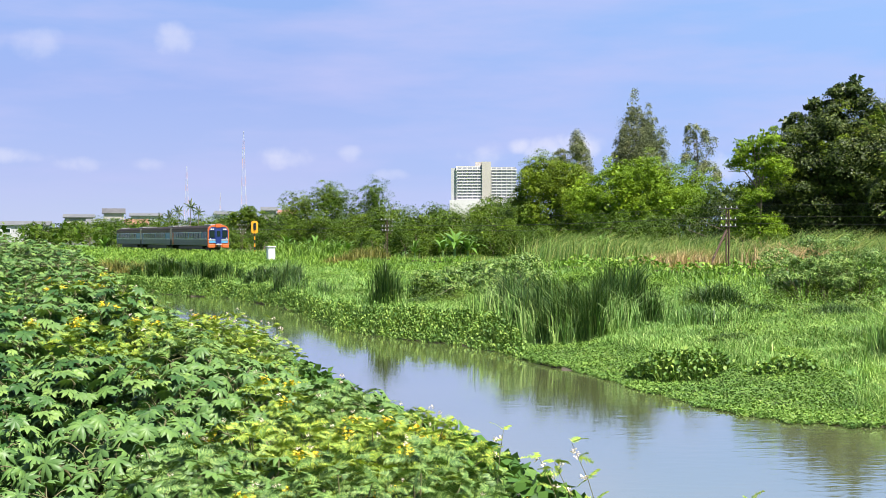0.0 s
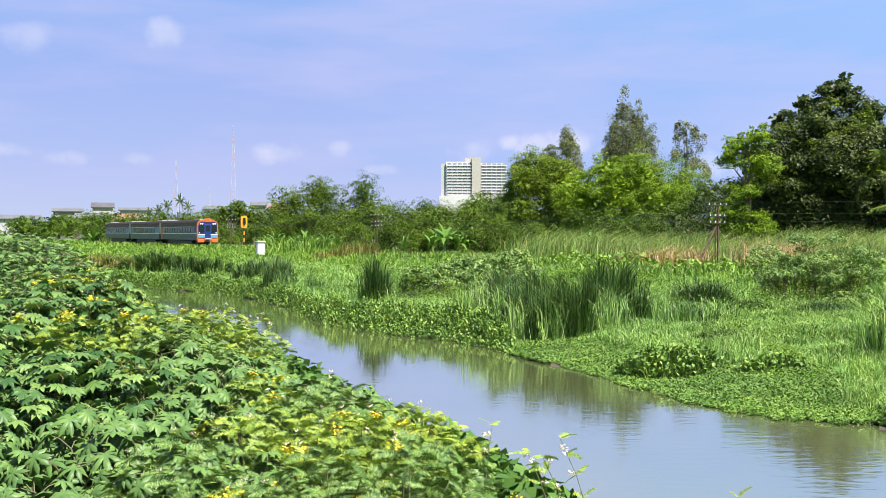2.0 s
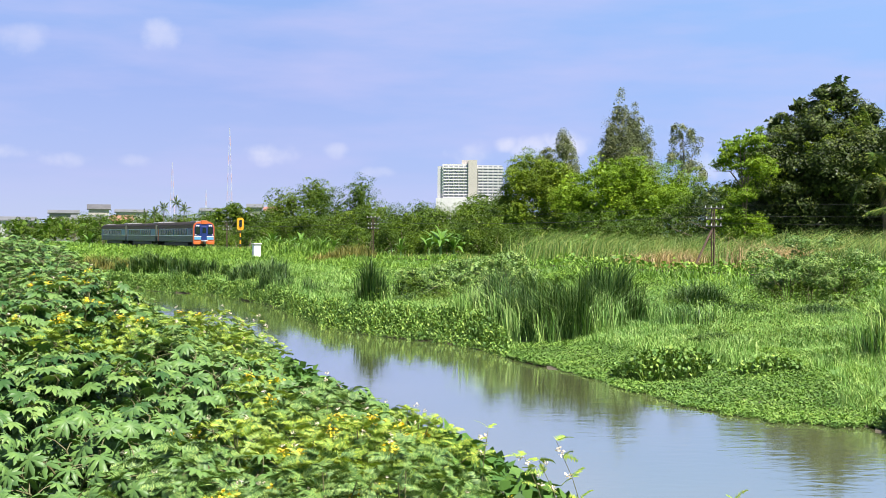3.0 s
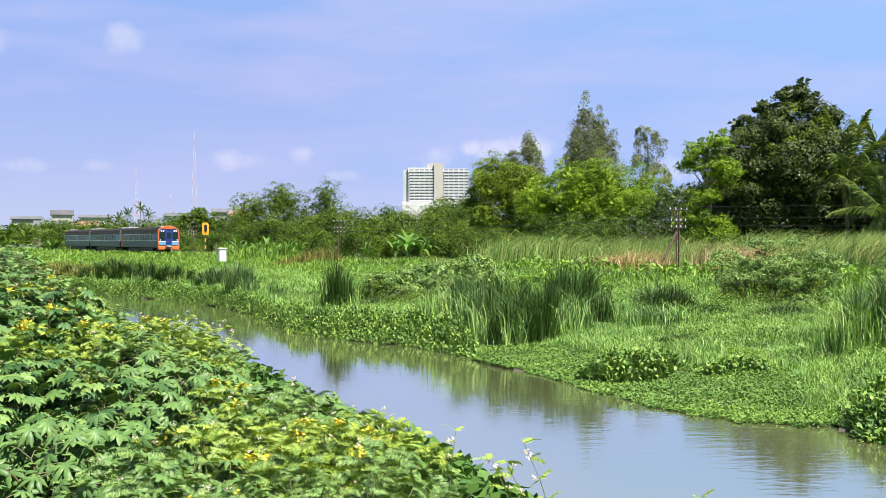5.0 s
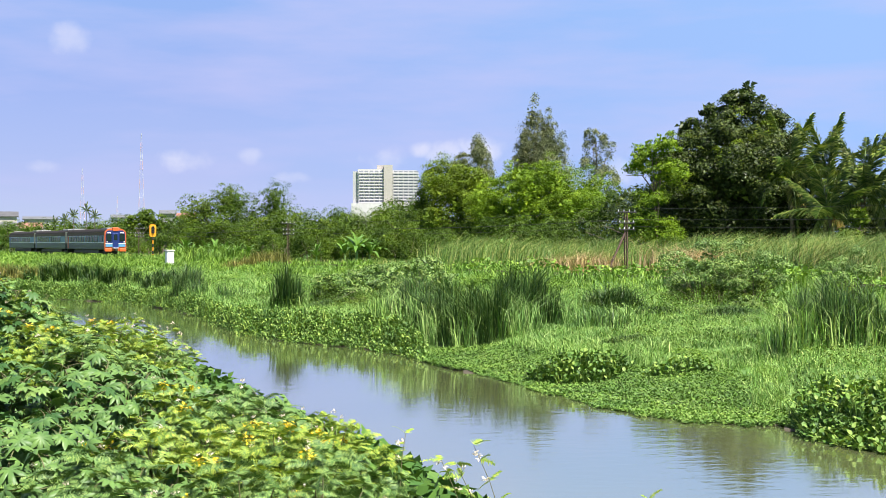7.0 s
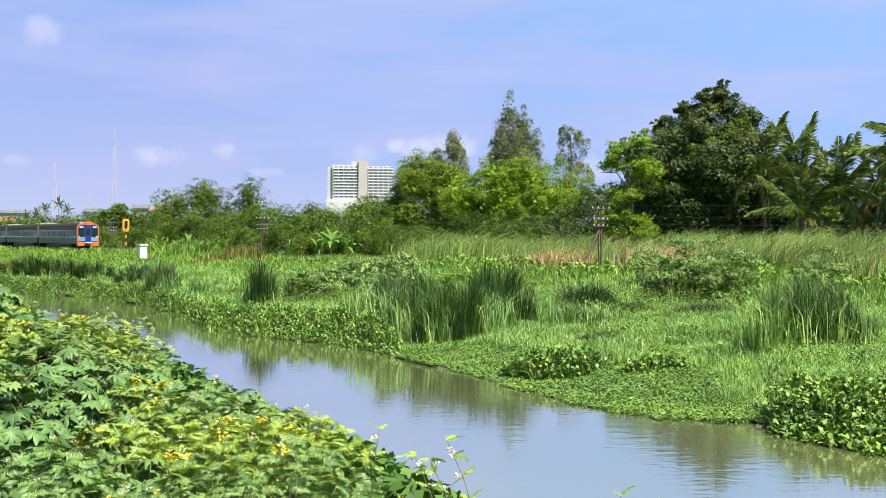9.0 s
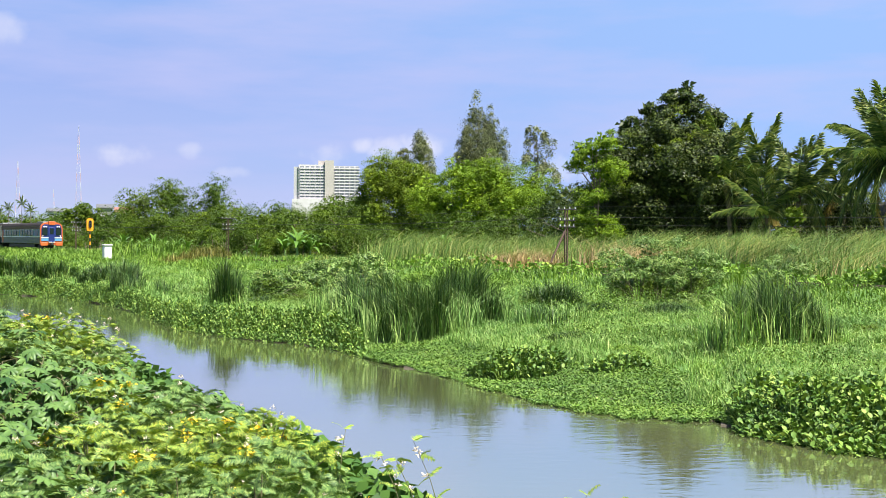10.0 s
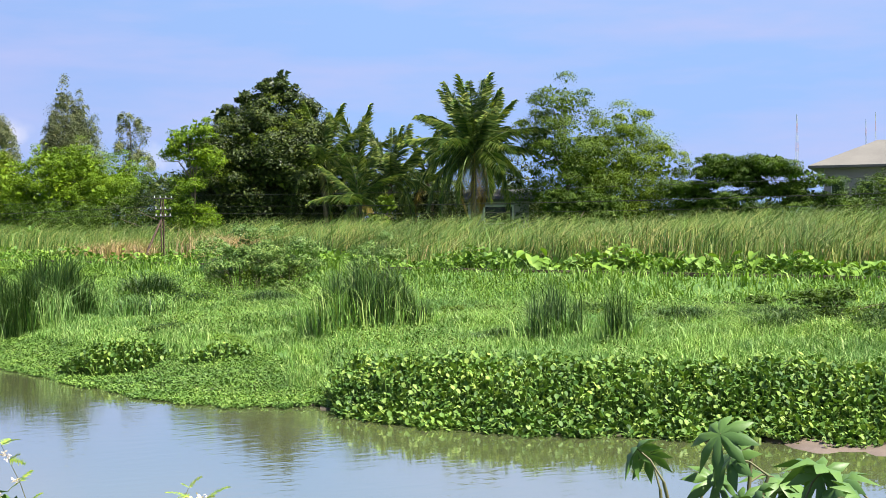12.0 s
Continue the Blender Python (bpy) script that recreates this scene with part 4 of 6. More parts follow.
hedge(-16, -6, 320, 200, 8.0, 7.4, 28, 200)
hedge(-15, -3, 268, 150, 3.4, 4.0, 22, 300)
hedge(-6.5, 4.5, 180, 140, 6.6, 6.6, 28, 220)
hedge(-0.6, 4.2, 168, 160, 7.2, 7.0, 8, 340)
hedge(-3.5, 6, 138, 118, 3.8, 3.6, 18, 310)
hedge(5.6, 14, 122, 108, 4.0, 4.6, 15, 240, TREE_MID)
hedge(2.2, 4.4, 128, 126, 4.4, 4.4, 4, 245, TREE_MID)
hedge(13, 30, 106, 101, 7.0, 6.6, 34, 260, TREE_DARK)
hedge(30, 43.5, 103, 103, 5.0, 4.0, 18, 280)
hedge(36.8, 43.6, 97.5, 97.5, 4.4, 3.6, 9, 360, TREE_MID)
hedge(44.2, 48.5, 101, 101, 4.6, 7.2, 8, 320)


# ---- coconut palms ----
def frond_mesh(seed, material, length=4.6, droop=1.0, hang=-1.0, sweep=0.8):
    rng = np.random.default_rng(seed)
    k = np.linspace(0, 1, 9)
    line = np.stack([length * (k - 0.12 * droop * k ** 2), 0 * k, 1.1 * k - droop * 2.6 * k ** 2.2], 1)
    pieces = [tube(line, 0.05 * (1.05 - 0.85 * k), 5)]
    n = 92
    u = np.linspace(0.1, 1, n)
    p = np.stack([np.interp(u, k, line[:, i]) for i in range(3)], 1)
    for side in (-1, 1):
        L = 1.0 * np.sin(np.pi * (0.12 + 0.8 * u)) * rng.uniform(0.75, 1.15, n)
        d = unit(np.stack([rng.normal(sweep, 0.2, n), side * np.ones(n), rng.normal(hang, 0.4, n)], 1))
        w = np.array([0.014, 0, 0.008])
        v = np.empty((n, 4, 3))
        tip = p + d * L[:, None]
        v[:, 0], v[:, 1], v[:, 2], v[:, 3] = p - w, p + w, p + d * L[:, None] * 0.55 + w, tip - np.array([0, 0, 0.15])
        pieces.append((v.reshape(-1, 3), [np.arange(n * 4).reshape(n, 4)]))
    return mesh_arrays("frond", *joined(pieces), material)


FRONDS = [frond_mesh(51, PALM, 4.6, 0.75, -0.9), frond_mesh(52, PALM, 4.2, 1.25, -1.9), frond_mesh(53, PALM, 4.7, 0.32, -0.55, 1.1)]
OLD_FRONDS = [frond_mesh(54, PALM_OLD, 3.8, 1.6, -1.8)]


def coconut_palm(az, r, h, seed, n=20, lean=0.4, scale=1.0):
    rng = random.Random(seed)
    palm = thing("coconut_palm", spot(az, r), "coconut palm with arching green fronds and some yellowed ones", "palm tree", "coconut palms", 0, scale)
    k = np.linspace(0, 1, 9)
    line = np.stack([lean * k ** 2, 0.2 * k, h * k - 0.3 * (1 - k)], 1)
    part("trunk", mesh_arrays("trunk", *tube(line, 0.17 * (1.25 - 0.5 * k) + 0.012 * np.sin(k * 60), 10), BARK), BARK, palm)
    for i in range(n):
        u = i / n
        old = u > 0.92
        me = OLD_FRONDS[0] if old else FRONDS[2 if u < 0.3 else (0 if u < 0.65 else 1)]
        f = part("frond", me, PALM, palm, "yellowing drooping frond" if old else "")
        pitch = -74 + 112 * u + rng.uniform(-10, 10)
        f.matrix_local = Matrix.Translation((lean, 0.2, h)) @ pose(0, 0, 0, 0, 0, i * 137.5 + rng.uniform(-15, 15)) @ pose(0, 0, 0, 0, pitch, 0) @ Matrix.Scale(rng.uniform(0.85, 1.1), 4)
    for i in range(5):
        bm = bmesh.new()
        bmesh.ops.create_icosphere(bm, subdivisions=1, radius=0.14)
        c = part("coconut", bm, STEM_GREEN, palm)
        c.matrix_local = pose(lean + 0.28 * math.cos(i * 1.3), 0.2 + 0.28 * math.sin(i * 1.3), h - 0.35)


coconut_palm(27.15, 92, 6.0, 61, 44, 0.2, 1.27)
coconut_palm(20.4, 98, 6.7, 62, 17, -0.5, 1.05)
coconut_palm(21.7, 99, 6.6, 63, 16, 0.3, 1.05)
coconut_palm(23.1, 96, 5.3, 64, 20, 0.5, 1.05)
coconut_palm(25.4, 99, 5.6, 65, 13, -0.6, 1.0)
coconut_palm(22.2, 95, 4.4, 66, 14, -0.6, 0.95)
# thin areca palms before the village
for i, (az, h) in enumerate(((-12.5, 18), (-12.1, 20.5), (-11.55, 23.5), (-11.2, 20), (-12.9, 16))):
    coconut_palm(az, 255, h, 70 + i, 12, 0.3, 0.36)
tree("bush", 22.7, 87, mound(151, 6, 4.2, 3.5, 5.0, 0.1), 4000, 0.3, SHRUB, "light green bush below the palms", 151, 2, 0.12, category="bush")

# ---- plants of the near bank ----
SEED = foliage("castor_seeds", [(0.12, 0.07, 0.04), (0.18, 0.11, 0.05), (0.16, 0.16, 0.06)], 0.5, 0.7, 0.2)


def castor_leaf_mesh(seed, lobes=8, size=1.0):
    """A palmate leaf about 1 across, its stalk joint at the origin, facing up."""
    rng = np.random.default_rng(seed)
    v, f = [(0, 0, 0)], []
    spread = 300.0
    for i in range(lobes):
        a = radians(-spread / 2 + spread * i / (lobes - 1) + rng.uniform(-4, 4))
        L = 0.56 * (0.62 + 0.38 * math.cos(a / 2)) * rng.uniform(0.9, 1.08)
        d, s = (math.cos(a), math.sin(a)), (-math.sin(a), math.cos(a))
        base = len(v)
        for u, w, z in ((0.24, -0.055, 0.0), (0.24, 0.055, 0.0), (0.6, -0.088, -0.07), (0.6, 0.088, -0.07), (0.56, 0, -0.02), (1.0, 0, -0.24)):
            v.append((L * u * d[0] + w * s[0], L * u * d[1] + w * s[1], z * (1 + rng.uniform(-0.2, 0.5)) + 0.03 * (w == 0)))
        f += [(0, base, base + 4), (0, base + 4, base + 1), (base, base + 2, base + 4), (base + 1, base + 4, base + 3), (base + 2, base + 5, base + 4), (base + 4, base + 5, base + 3)]
        if i:
            f.append((0, base - 5, base))
    return mesh_arrays("leaf", np.array(v) * size, [np.array(f)], CASTOR)


def simple_castor_leaf(seed, lobes=7):
    """The same leaf with plain pointed lobes, for plants farther off."""
    rng = np.random.default_rng(seed)
    v, f = [(0, 0, 0)], []
    for i in range(lobes):
        a = radians(-140 + 280 * i / (lobes - 1))
        L = 0.56 * (0.65 + 0.35 * math.cos(a / 2)) * rng.uniform(0.9, 1.1)
        d, s = (math.cos(a), math.sin(a)), (-math.sin(a), math.cos(a))
        base = len(v)
        for u, w, z in ((0.55, -0.12, -0.03), (0.55, 0.12, -0.03), (1.0, 0, -0.16)):
            v.append((L * u * d[0] + w * s[0], L * u * d[1] + w * s[1], z))
        f += [(0, base, base + 2), (0, base + 2, base + 1)]
    return mesh_arrays("leaf", np.array(v), [np.array(f)], CASTOR)


CASTOR_LEAVES = [castor_leaf_mesh(71, 8), castor_leaf_mesh(72, 7), castor_leaf_mesh(73, 9)]
FAR_CASTOR_LEAVES = [simple_castor_leaf(74, 7), simple_castor_leaf(75, 8), simple_castor_leaf(76, 7)]


def castor_plant(seed, h=2.0, n=34, leaf=0.28, w=0.62, apart=True, stems=5):
    """A castor plant of branching stems with stalked leaves, most of them round the top. apart: each leaf is a part."""
    rng = random.Random(seed)
    plant = thing("castor_plant", (0, 0, 0), "castor oil plant with large palmate green leaves", "plant", "castor plants")
    pieces, spots, blades_at = [], [], []
    for b in range(stems):
        a = b * 6.5 / stems + rng.uniform(-0.4, 0.4)
        out = rng.uniform(0.3, 1.0) * w
        top = h * rng.uniform(0.7, 0.95)
        k = np.linspace(0, 1, 5)
        line = np.stack([out * np.cos(a) * k ** 1.4, out * np.sin(a) * k ** 1.4, top * k - 0.15 * (1 - k)], 1)
        pieces.append(tube(line, 0.02 * (1.3 - 0.8 * k), 5))
        spots.append(line)
    for i in range(n):
        line = spots[i % stems]
        u = 1 - (min(0.75, 0.9 / h) * rng.random() ** 1.3 if i >= stems else 0.0)
        p = Vector([float(np.interp(u, np.linspace(0, 1, 5), line[:, j])) for j in range(3)])
        a = i * 2.4 + rng.uniform(-0.5, 0.5)
        reach = rng.uniform(0.1, 0.36)
        q = p + Vector((reach * math.cos(a), reach * math.sin(a), rng.uniform(-0.05, 0.18)))
        if apart or i % 3 == 0:
            pieces.append(tube([p, (p + q) / 2 + Vector((0, 0, 0.03)), q], [0.007, 0.006, 0.005], 4))
        m = Matrix.Translation(q) @ pose(0, 0, 0, 0, 0, math.degrees(a)) @ pose(0, 0, 0, rng.uniform(-25, 25), rng.uniform(5, 60 if apart else 42), 0) @ Matrix.Scale(leaf * rng.uniform(0.6, 1.2), 4)
        blades_at.append((i % 3, m))
    if apart:
        for k, m in blades_at:
            part("leaf", CASTOR_LEAVES[k], CASTOR, plant).matrix_local = m
    else:
        bm = bmesh.new()
        for k, m in blades_at:
            me = FAR_CASTOR_LEAVES[k].copy()
            me.transform(m)
            bm.from_mesh(me)
            bpy.data.meshes.remove(me)
        tagged(part("leaves", bm, CASTOR, plant), kind="stuff")
    part("stem", mesh_arrays("stem", *joined(pieces), STEM_RED), STEM_RED, plant)
    if seed == 404:
        g = np.random.default_rng(seed)
        tip = spots[0][-1]
        p = tip + np.stack([g.normal(0, 0.02, 40), g.normal(0, 0.02, 40), g.uniform(0.05, 0.32, 40)], 1)
        lv, lq = leaves(g, p, 0.04, 0.8, 0.3)
        tagged(part("seed_spike", mesh_arrays("seed_spike", lv, [lq], SEED), SEED, plant, "brown spiny seed spike"), kind="stuff")
    return plant


def pinnate(rng, base, heading, n_leaf, length, leaflet):
    """Feather leaves: pairs of narrow leaflets along arching midribs."""
    pts, dirs = [], []
    for _ in range(n_leaf):
        a = rng.uniform(0, 2 * np.pi)
        d = unit(np.array([np.cos(a), np.sin(a), rng.uniform(0.0, 0.9)]) + heading)
        L = length * rng.uniform(0.7, 1.2)
        side = unit(np.cross(d, [0, 0, 1.0]))
        roll = rng.uniform(-1.2, 1.2)
        side = side * np.cos(roll) + np.cross(side, d) * np.sin(roll)
        for u in np.linspace(0.1, 1, 13):
            p = base + d * L * u + np.array([0, 0, -0.3 * L * u * u])
            for s in (-1, 1):
                pts.append(p)
                dirs.append(np.concatenate([(side * s + d * 0.4 - np.array([0, 0, 0.15])) * (1.1 - 0.6 * u), d]))
    return np.array(pts), np.array(dirs)


def feather_leaves(rng, pts, dirs, leaflet):
    n = len(pts)
    d = dirs[:, :3] + rng.normal(0, 0.08, (n, 3))
    L = (leaflet * rng.uniform(0.7, 1.2, n))[:, None]
    w = dirs[:, 3:] * 0.0075
    v = np.empty((n, 3, 3))
    v[:, 0], v[:, 1], v[:, 2] = pts - w, pts + w, pts + d * L
    return v.reshape(-1, 3), [np.arange(n * 3).reshape(n, 3)]


def feather_shrub(seed, material, h=1.1, w=1.0, sprays=95, yellow=1, white=3, rag=0.65):
    rng = np.random.default_rng(seed)
    shrub = thing("feathery_shrub", (0, 0, 0), "feathery yellow-green mimosa shrub with small flowers", "shrub", "feathery shrubs")
    allp, alld, pieces, tops = [], [], [], []
    for i in range(sprays):
        a, u = rng.uniform(0, 2 * np.pi), np.sqrt(rng.uniform(0, 1))
        tip = np.array([w * u * np.cos(a), w * u * np.sin(a), h * (1.0 - 0.55 * u * u) * rng.uniform(rag, 1.1)])
        out = np.array([np.cos(a), np.sin(a), 0.3]) * 0.4
        p, d = pinnate(rng, tip, out, 4, 0.2, 0.06)
        allp.append(p), alld.append(d), tops.append(tip)
        if i % 4 == 0:
            pieces.append(tube([tip * np.array([0.1, 0.1, 0]), tip * np.array([0.5, 0.5, 0.6]), tip], [0.014, 0.01, 0.005], 4))
    v, f = feather_leaves(rng, np.concatenate(allp), np.concatenate(alld), 0.056)
    part("foliage", mesh_arrays("foliage", v, f, material), material, shrub)
    part("stem", mesh_arrays("stem", *joined(pieces), STEM_RED), STEM_RED, shrub)
    tops.sort(key=lambda q: -q[2])
    for i in range(yellow):
        c = tops[i * 3 % 20]
        n = 22
        p = np.array(c) + rng.normal(0, 0.035, (n, 3)) * np.array([1.3, 1.3, 0.7]) + np.array([0, 0, 0.04])
        lv, lq = leaves(rng, p, 0.05, 0.6, 0.5)
        part("flower_head", mesh_arrays("flower_head", lv, [lq], YELLOW), YELLOW, shrub, "yellow flower cluster")["kind"] = "stuff"
    for i in range(white):
        c = tops[(i * 2 + 1) % 24]
        p = np.array(c) + rng.normal(0, 0.012, (14, 3)) + np.array([0, 0, 0.1 + 0.1 * rng.random()])
        lv, lq = leaves(rng, p, 0.022, 0.6, 0.3)
        part("blossom", mesh_arrays("blossom", lv, [lq], WHITE_PUFF), WHITE_PUFF, shrub, "white puff blossom")["kind"] = "stuff"
    return shrub


def vine_clump(seed, h=0.7, w=0.8, n=260):
    rng = np.random.default_rng(seed)
    vine = thing("leafy_vine", (0, 0, 0), "trailing vine with dark heart-shaped leaves over the bank edge", "plant", "bank vines")
    u, a = np.sqrt(rng.uniform(0, 1, n)), rng.uniform(0, 2 * np.pi, n)
    p = np.stack([w * u * np.cos(a), w * u * np.sin(a), h * (1 - 0.7 * u * u) * rng.uniform(0.5, 1.1, n)], 1)
    lv, lq = leaves(rng, p, 0.17, 0.85, 0.5, 0.25)
    part("foliage", mesh_arrays("foliage", lv, [lq], VINE), VINE, vine)
    pieces = [tube([(0, 0, -0.1), p[i] * np.array([0.5, 0.5, 0.7]), p[i]], [0.01, 0.008, 0.004], 4) for i in range(0, n, 13)]
    part("stem", mesh_arrays("stem", *joined(pieces), STEM_GREEN), STEM_GREEN, vine)
    return vine


def near_range(az):
    return float(np.interp(az, BANKS[:, 0], BANKS[:, 2]))


# how steeply the eye looks down, by azimuth, over the outline of the near bank's plants
SKYLINE = np.array([(-22, -0.008), (-19.7, -0.006), (-18, -0.003), (-17.1, 0.004), (-16.15, 0.015), (-14.9, 0.033), (-14.1, 0.049), (-12, 0.062), (-8.9, 0.064), (-7.65, 0.072), (-7.0, 0.092), (-4.9, 0.097),
                    (-3.2, 0.108), (-2.3, 0.127), (0, 0.137), (1.3, 0.145), (1.6, 0.163), (2.8, 0.175), (4.3, 0.193), (5.6, 0.197), (7.3, 0.205), (60, 0.21)])


def canopy(az, r):
    """How high the near bank's greenery stands, as seen from the eye."""
    rn = near_range(az)
    s = max(0.0, rn - r)
    left = float(fade(-az, 4, 17))
    rise = float(np.interp(r, (9, 12, 19, 28, 36, 60), (0.25, 0.5, 1.4, 2.25, 3.05, 3.25)))
    low = float(np.interp(r, (8, 12, 17, 30, 60), (0.1, 0.42, 0.65, 0.55, 0.6)))
    edge = 0.25 + 0.75 * float(fade(s, 0, 5))
    lid = 3.0 - float(np.interp(az, SKYLINE[:, 0], SKYLINE[:, 1])) * r - 0.12
    return min((low * (1 - left) + rise * left) * edge + (edge - 1) * 0.2, lid)


castors = [castor_plant(401, 1.1, 38, 0.31), castor_plant(402, 1.1, 40, 0.35), castor_plant(403, 1.7, 40, 0.31), castor_plant(404, 1.7, 42, 0.35), castor_plant(405, 2.4, 44, 0.32)]
broad = [castor_plant(414, 1.6, 120, 0.31, 0.95, False), castor_plant(415, 2.2, 135, 0.3, 1.0, False), castor_plant(416, 2.8, 150, 0.29, 1.1, False)]
bulk = [castor_plant(411, 1.6, 190, 0.2, 0.9, False), castor_plant(412, 2.2, 220, 0.19, 0.95, False), castor_plant(413, 2.8, 250, 0.185, 1.05, False)]
seedling = castor_plant(406, 2.1, 20, 0.44, 0.5, True, 4)
heights = {}
for src, h in zip(castors + bulk + broad + [seedling], (1.1, 1.1, 1.7, 1.7, 2.4, 1.6, 2.2, 2.8, 1.6, 2.2, 2.8, 2.1)):
    heights[src.name] = h
shrubs = [feather_shrub(421, FEATHER, yellow=1, white=1), feather_shrub(422, FEATHER, yellow=0, white=2), feather_shrub(423, FEATHER_DARK, yellow=0, white=1), feather_shrub(424, FEATHER, yellow=2, white=1),
          feather_shrub(425, FEATHER_DARK, yellow=0, white=1)]
vines = [vine_clump(431), vine_clump(432)]
placed = {}


def plant(kinds, i, az, r, rng, over=0.0, natural=2.0):
    """Sets a plant of the fitting height down on the near bank, so that its top reaches the canopy."""
    x, y, z = spot(az, r)
    want = canopy(az, r) + over - z
    pool = sorted(kinds, key=lambda k: abs(heights.get(k.name, natural) - want))
    best = heights.get(pool[0].name, natural)
    pool = [k for k in pool if heights.get(k.name, natural) == best]
    src = pool[i % len(pool)]
    s = max(0.8, min(1.2, want / best)) if src.name in heights else max(0.45, min(1.25, want / best))
    sink = max(0.0, best * s - want)
    m = pose(x, y, z - min(sink, 0.5 * best * s), rng.uniform(-6, 6), rng.uniform(-6, 6), rng.uniform(0, 360))
    if src.name not in placed:
        placed[src.name] = True
        src.matrix_world = m
        ob = src
    else:
        ob = copy_thing(src, m)
    ob.scale = (s, s, s)
    return ob


rng = random.Random(77)
# castor thicket on the left, thinning towards the water
count = 0
for r0, r1, a0, a1, n, kinds in ((9.6, 12, -22, -13.0, 8, castors), (12, 15.5, -22, -11.0, 21, castors), (15.5, 20, -22, -11.5, 24, broad), (20, 27, -22, -11.5, 26, broad), (27, 36, -22, -12.5, 26, bulk),
                                 (36, 50, -22, -14, 30, bulk), (50, 82, -22, -15.8, 24, bulk)):
    for i in range(n):
        az = a0 + (a1 - a0) * (i + rng.random()) / n
        plant(kinds, count, az, math.sqrt(rng.uniform(r0 * r0, r1 * r1)), rng, rng.uniform(-0.5, 0.08))
        count += 1
# a ridge of castor plants along the water's side
for i in range(22):
    az = -11.5 + 9.2 * (i + rng.random()) / 22
    plant(castors[:2], count, az, min(near_range(az) - 0.8, rng.uniform(18.2, 21.5)), rng, rng.uniform(-0.1, 0.08))
    count += 1
# the castor seedlings close by, near the end of the pan
for az, r, over in ((36.6, 7.7, 1.85), (38.8, 7.5, 1.98), (41.4, 7.9, 1.7), (43.4, 7.2, 1.75), (45.8, 7.0, 1.8)):
    plant([seedling], count, az, r, rng, over)
    count += 1
# feathery shrubs over the middle of the bank
for az0, az1, r0, r1, n in ((-12.5, -8, 20.5, 28, 12), (-13, -1, 10.8, 13.2, 20), (-11.5, -1, 13.2, 15.5, 22), (-8, 1.4, 15.5, 18, 16), (-1, 6.5, 9.8, 13.0, 16), (-14.5, -10, 27, 36, 8), (-19, -12, 9.4, 10.8, 5), (-18.5, -12, 20, 26, 10), (-18, -13, 26, 36, 9)):
    for i in range(n):
        az = az0 + (az1 - az0) * (i + rng.random()) / n
        r = min(math.sqrt(rng.uniform(r0 * r0, r1 * r1)), near_range(az) - 0.8)
        plant([shrubs[rng.choice((0, 1, 2, 3, 2, 3, 4, 1))]], 0, az, r, rng, rng.uniform(-0.32, 0.2) + (0.18 if az1 <= -12 and r0 >= 20 else 0.0), 1.1)
# single castor plants that stand among them
for i in range(7):
    plant(castors[:2], i, rng.uniform(-11, -2.5), rng.uniform(15.6, 18.6), rng, -0.05)
for i in range(7):
    plant(castors[:2], i, rng.uniform(-13, -9), rng.uniform(12.6, 15.5), rng, 0.05)
# vines along the water's edge
for i in range(30):
    az = -9 + 17 * (i + rng.random()) / 30
    plant([vines[i % 2]], i, az, near_range(az) - rng.uniform(0.1, 0.9), rng, 0.15, 0.7)


for src in castors + bulk + broad + shrubs + vines:
    if src.name not in placed:
        for ob in (*src.children_recursive, src):
            bpy.data.objects.remove(ob)


def sprig(az, r, top, seed):
    """A thin stem with a few feathery leaves and white puffs, standing clear over the water's edge."""
    rng = np.random.default_rng(seed)
    x, y, z = spot(az, r)
    h = top - z
    ob = thing("mimosa_sprig", (x, y, z), "thin feathery mimosa sprig with white puff blossoms", "plant", "mimosa sprigs", az * 31)
    k = np.linspace(0, 1, 6)
    line = np.stack([0.25 * h * k ** 2, 0.08 * h * np.sin(k * 3), h * k - 0.1 * (1 - k)], 1)
    part("stem", mesh_arrays("stem", *tube(line, 0.008 * (1.2 - 0.8 * k), 4), STEM_RED), STEM_RED, ob)
    ps, ds = [], []
    for u in (0.55, 0.68, 0.8, 0.92, 1.0):
        p, d = pinnate(rng, np.array([np.interp(u, k, line[:, j]) for j in range(3)]), np.zeros(3), 2, 0.2, 0.05)
        ps.append(p), ds.append(d)
    part("foliage", mesh_arrays("foliage", *feather_leaves(rng, np.concatenate(ps), np.concatenate(ds), 0.05), FEATHER), FEATHER, ob)
    for u in (0.8, 0.95, 1.0):
        c = np.array([np.interp(u, k, line[:, j]) for j in range(3)]) + rng.normal(0, 0.04, 3)
        lv, lq = leaves(rng, c + rng.normal(0, 0.014, (16, 3)), 0.03, 0.6, 0.3)
        part("blossom", mesh_arrays("blossom", lv, [lq], WHITE_PUFF), WHITE_PUFF, ob, "white puff blossom")


for i, (az, r, top) in enumerate(((7.2, 12.2, 1.05), (3.0, 14.5, 0.7), (6.0, 12.8, 0.75), (-10.0, 26, 1.3), (-8.4, 24, 1.1), (-7.2, 26, 1.3), (-6.6, 25.5, 1.2), (12.8, 10.6, 0.75), (14.0, 10.4, 0.7), (17.0, 10.0, 0.85),
                                  (6.6, 12.4, 0.8), (19.5, 9.9, 0.8))):
    sprig(az, r, top, 800 + i)



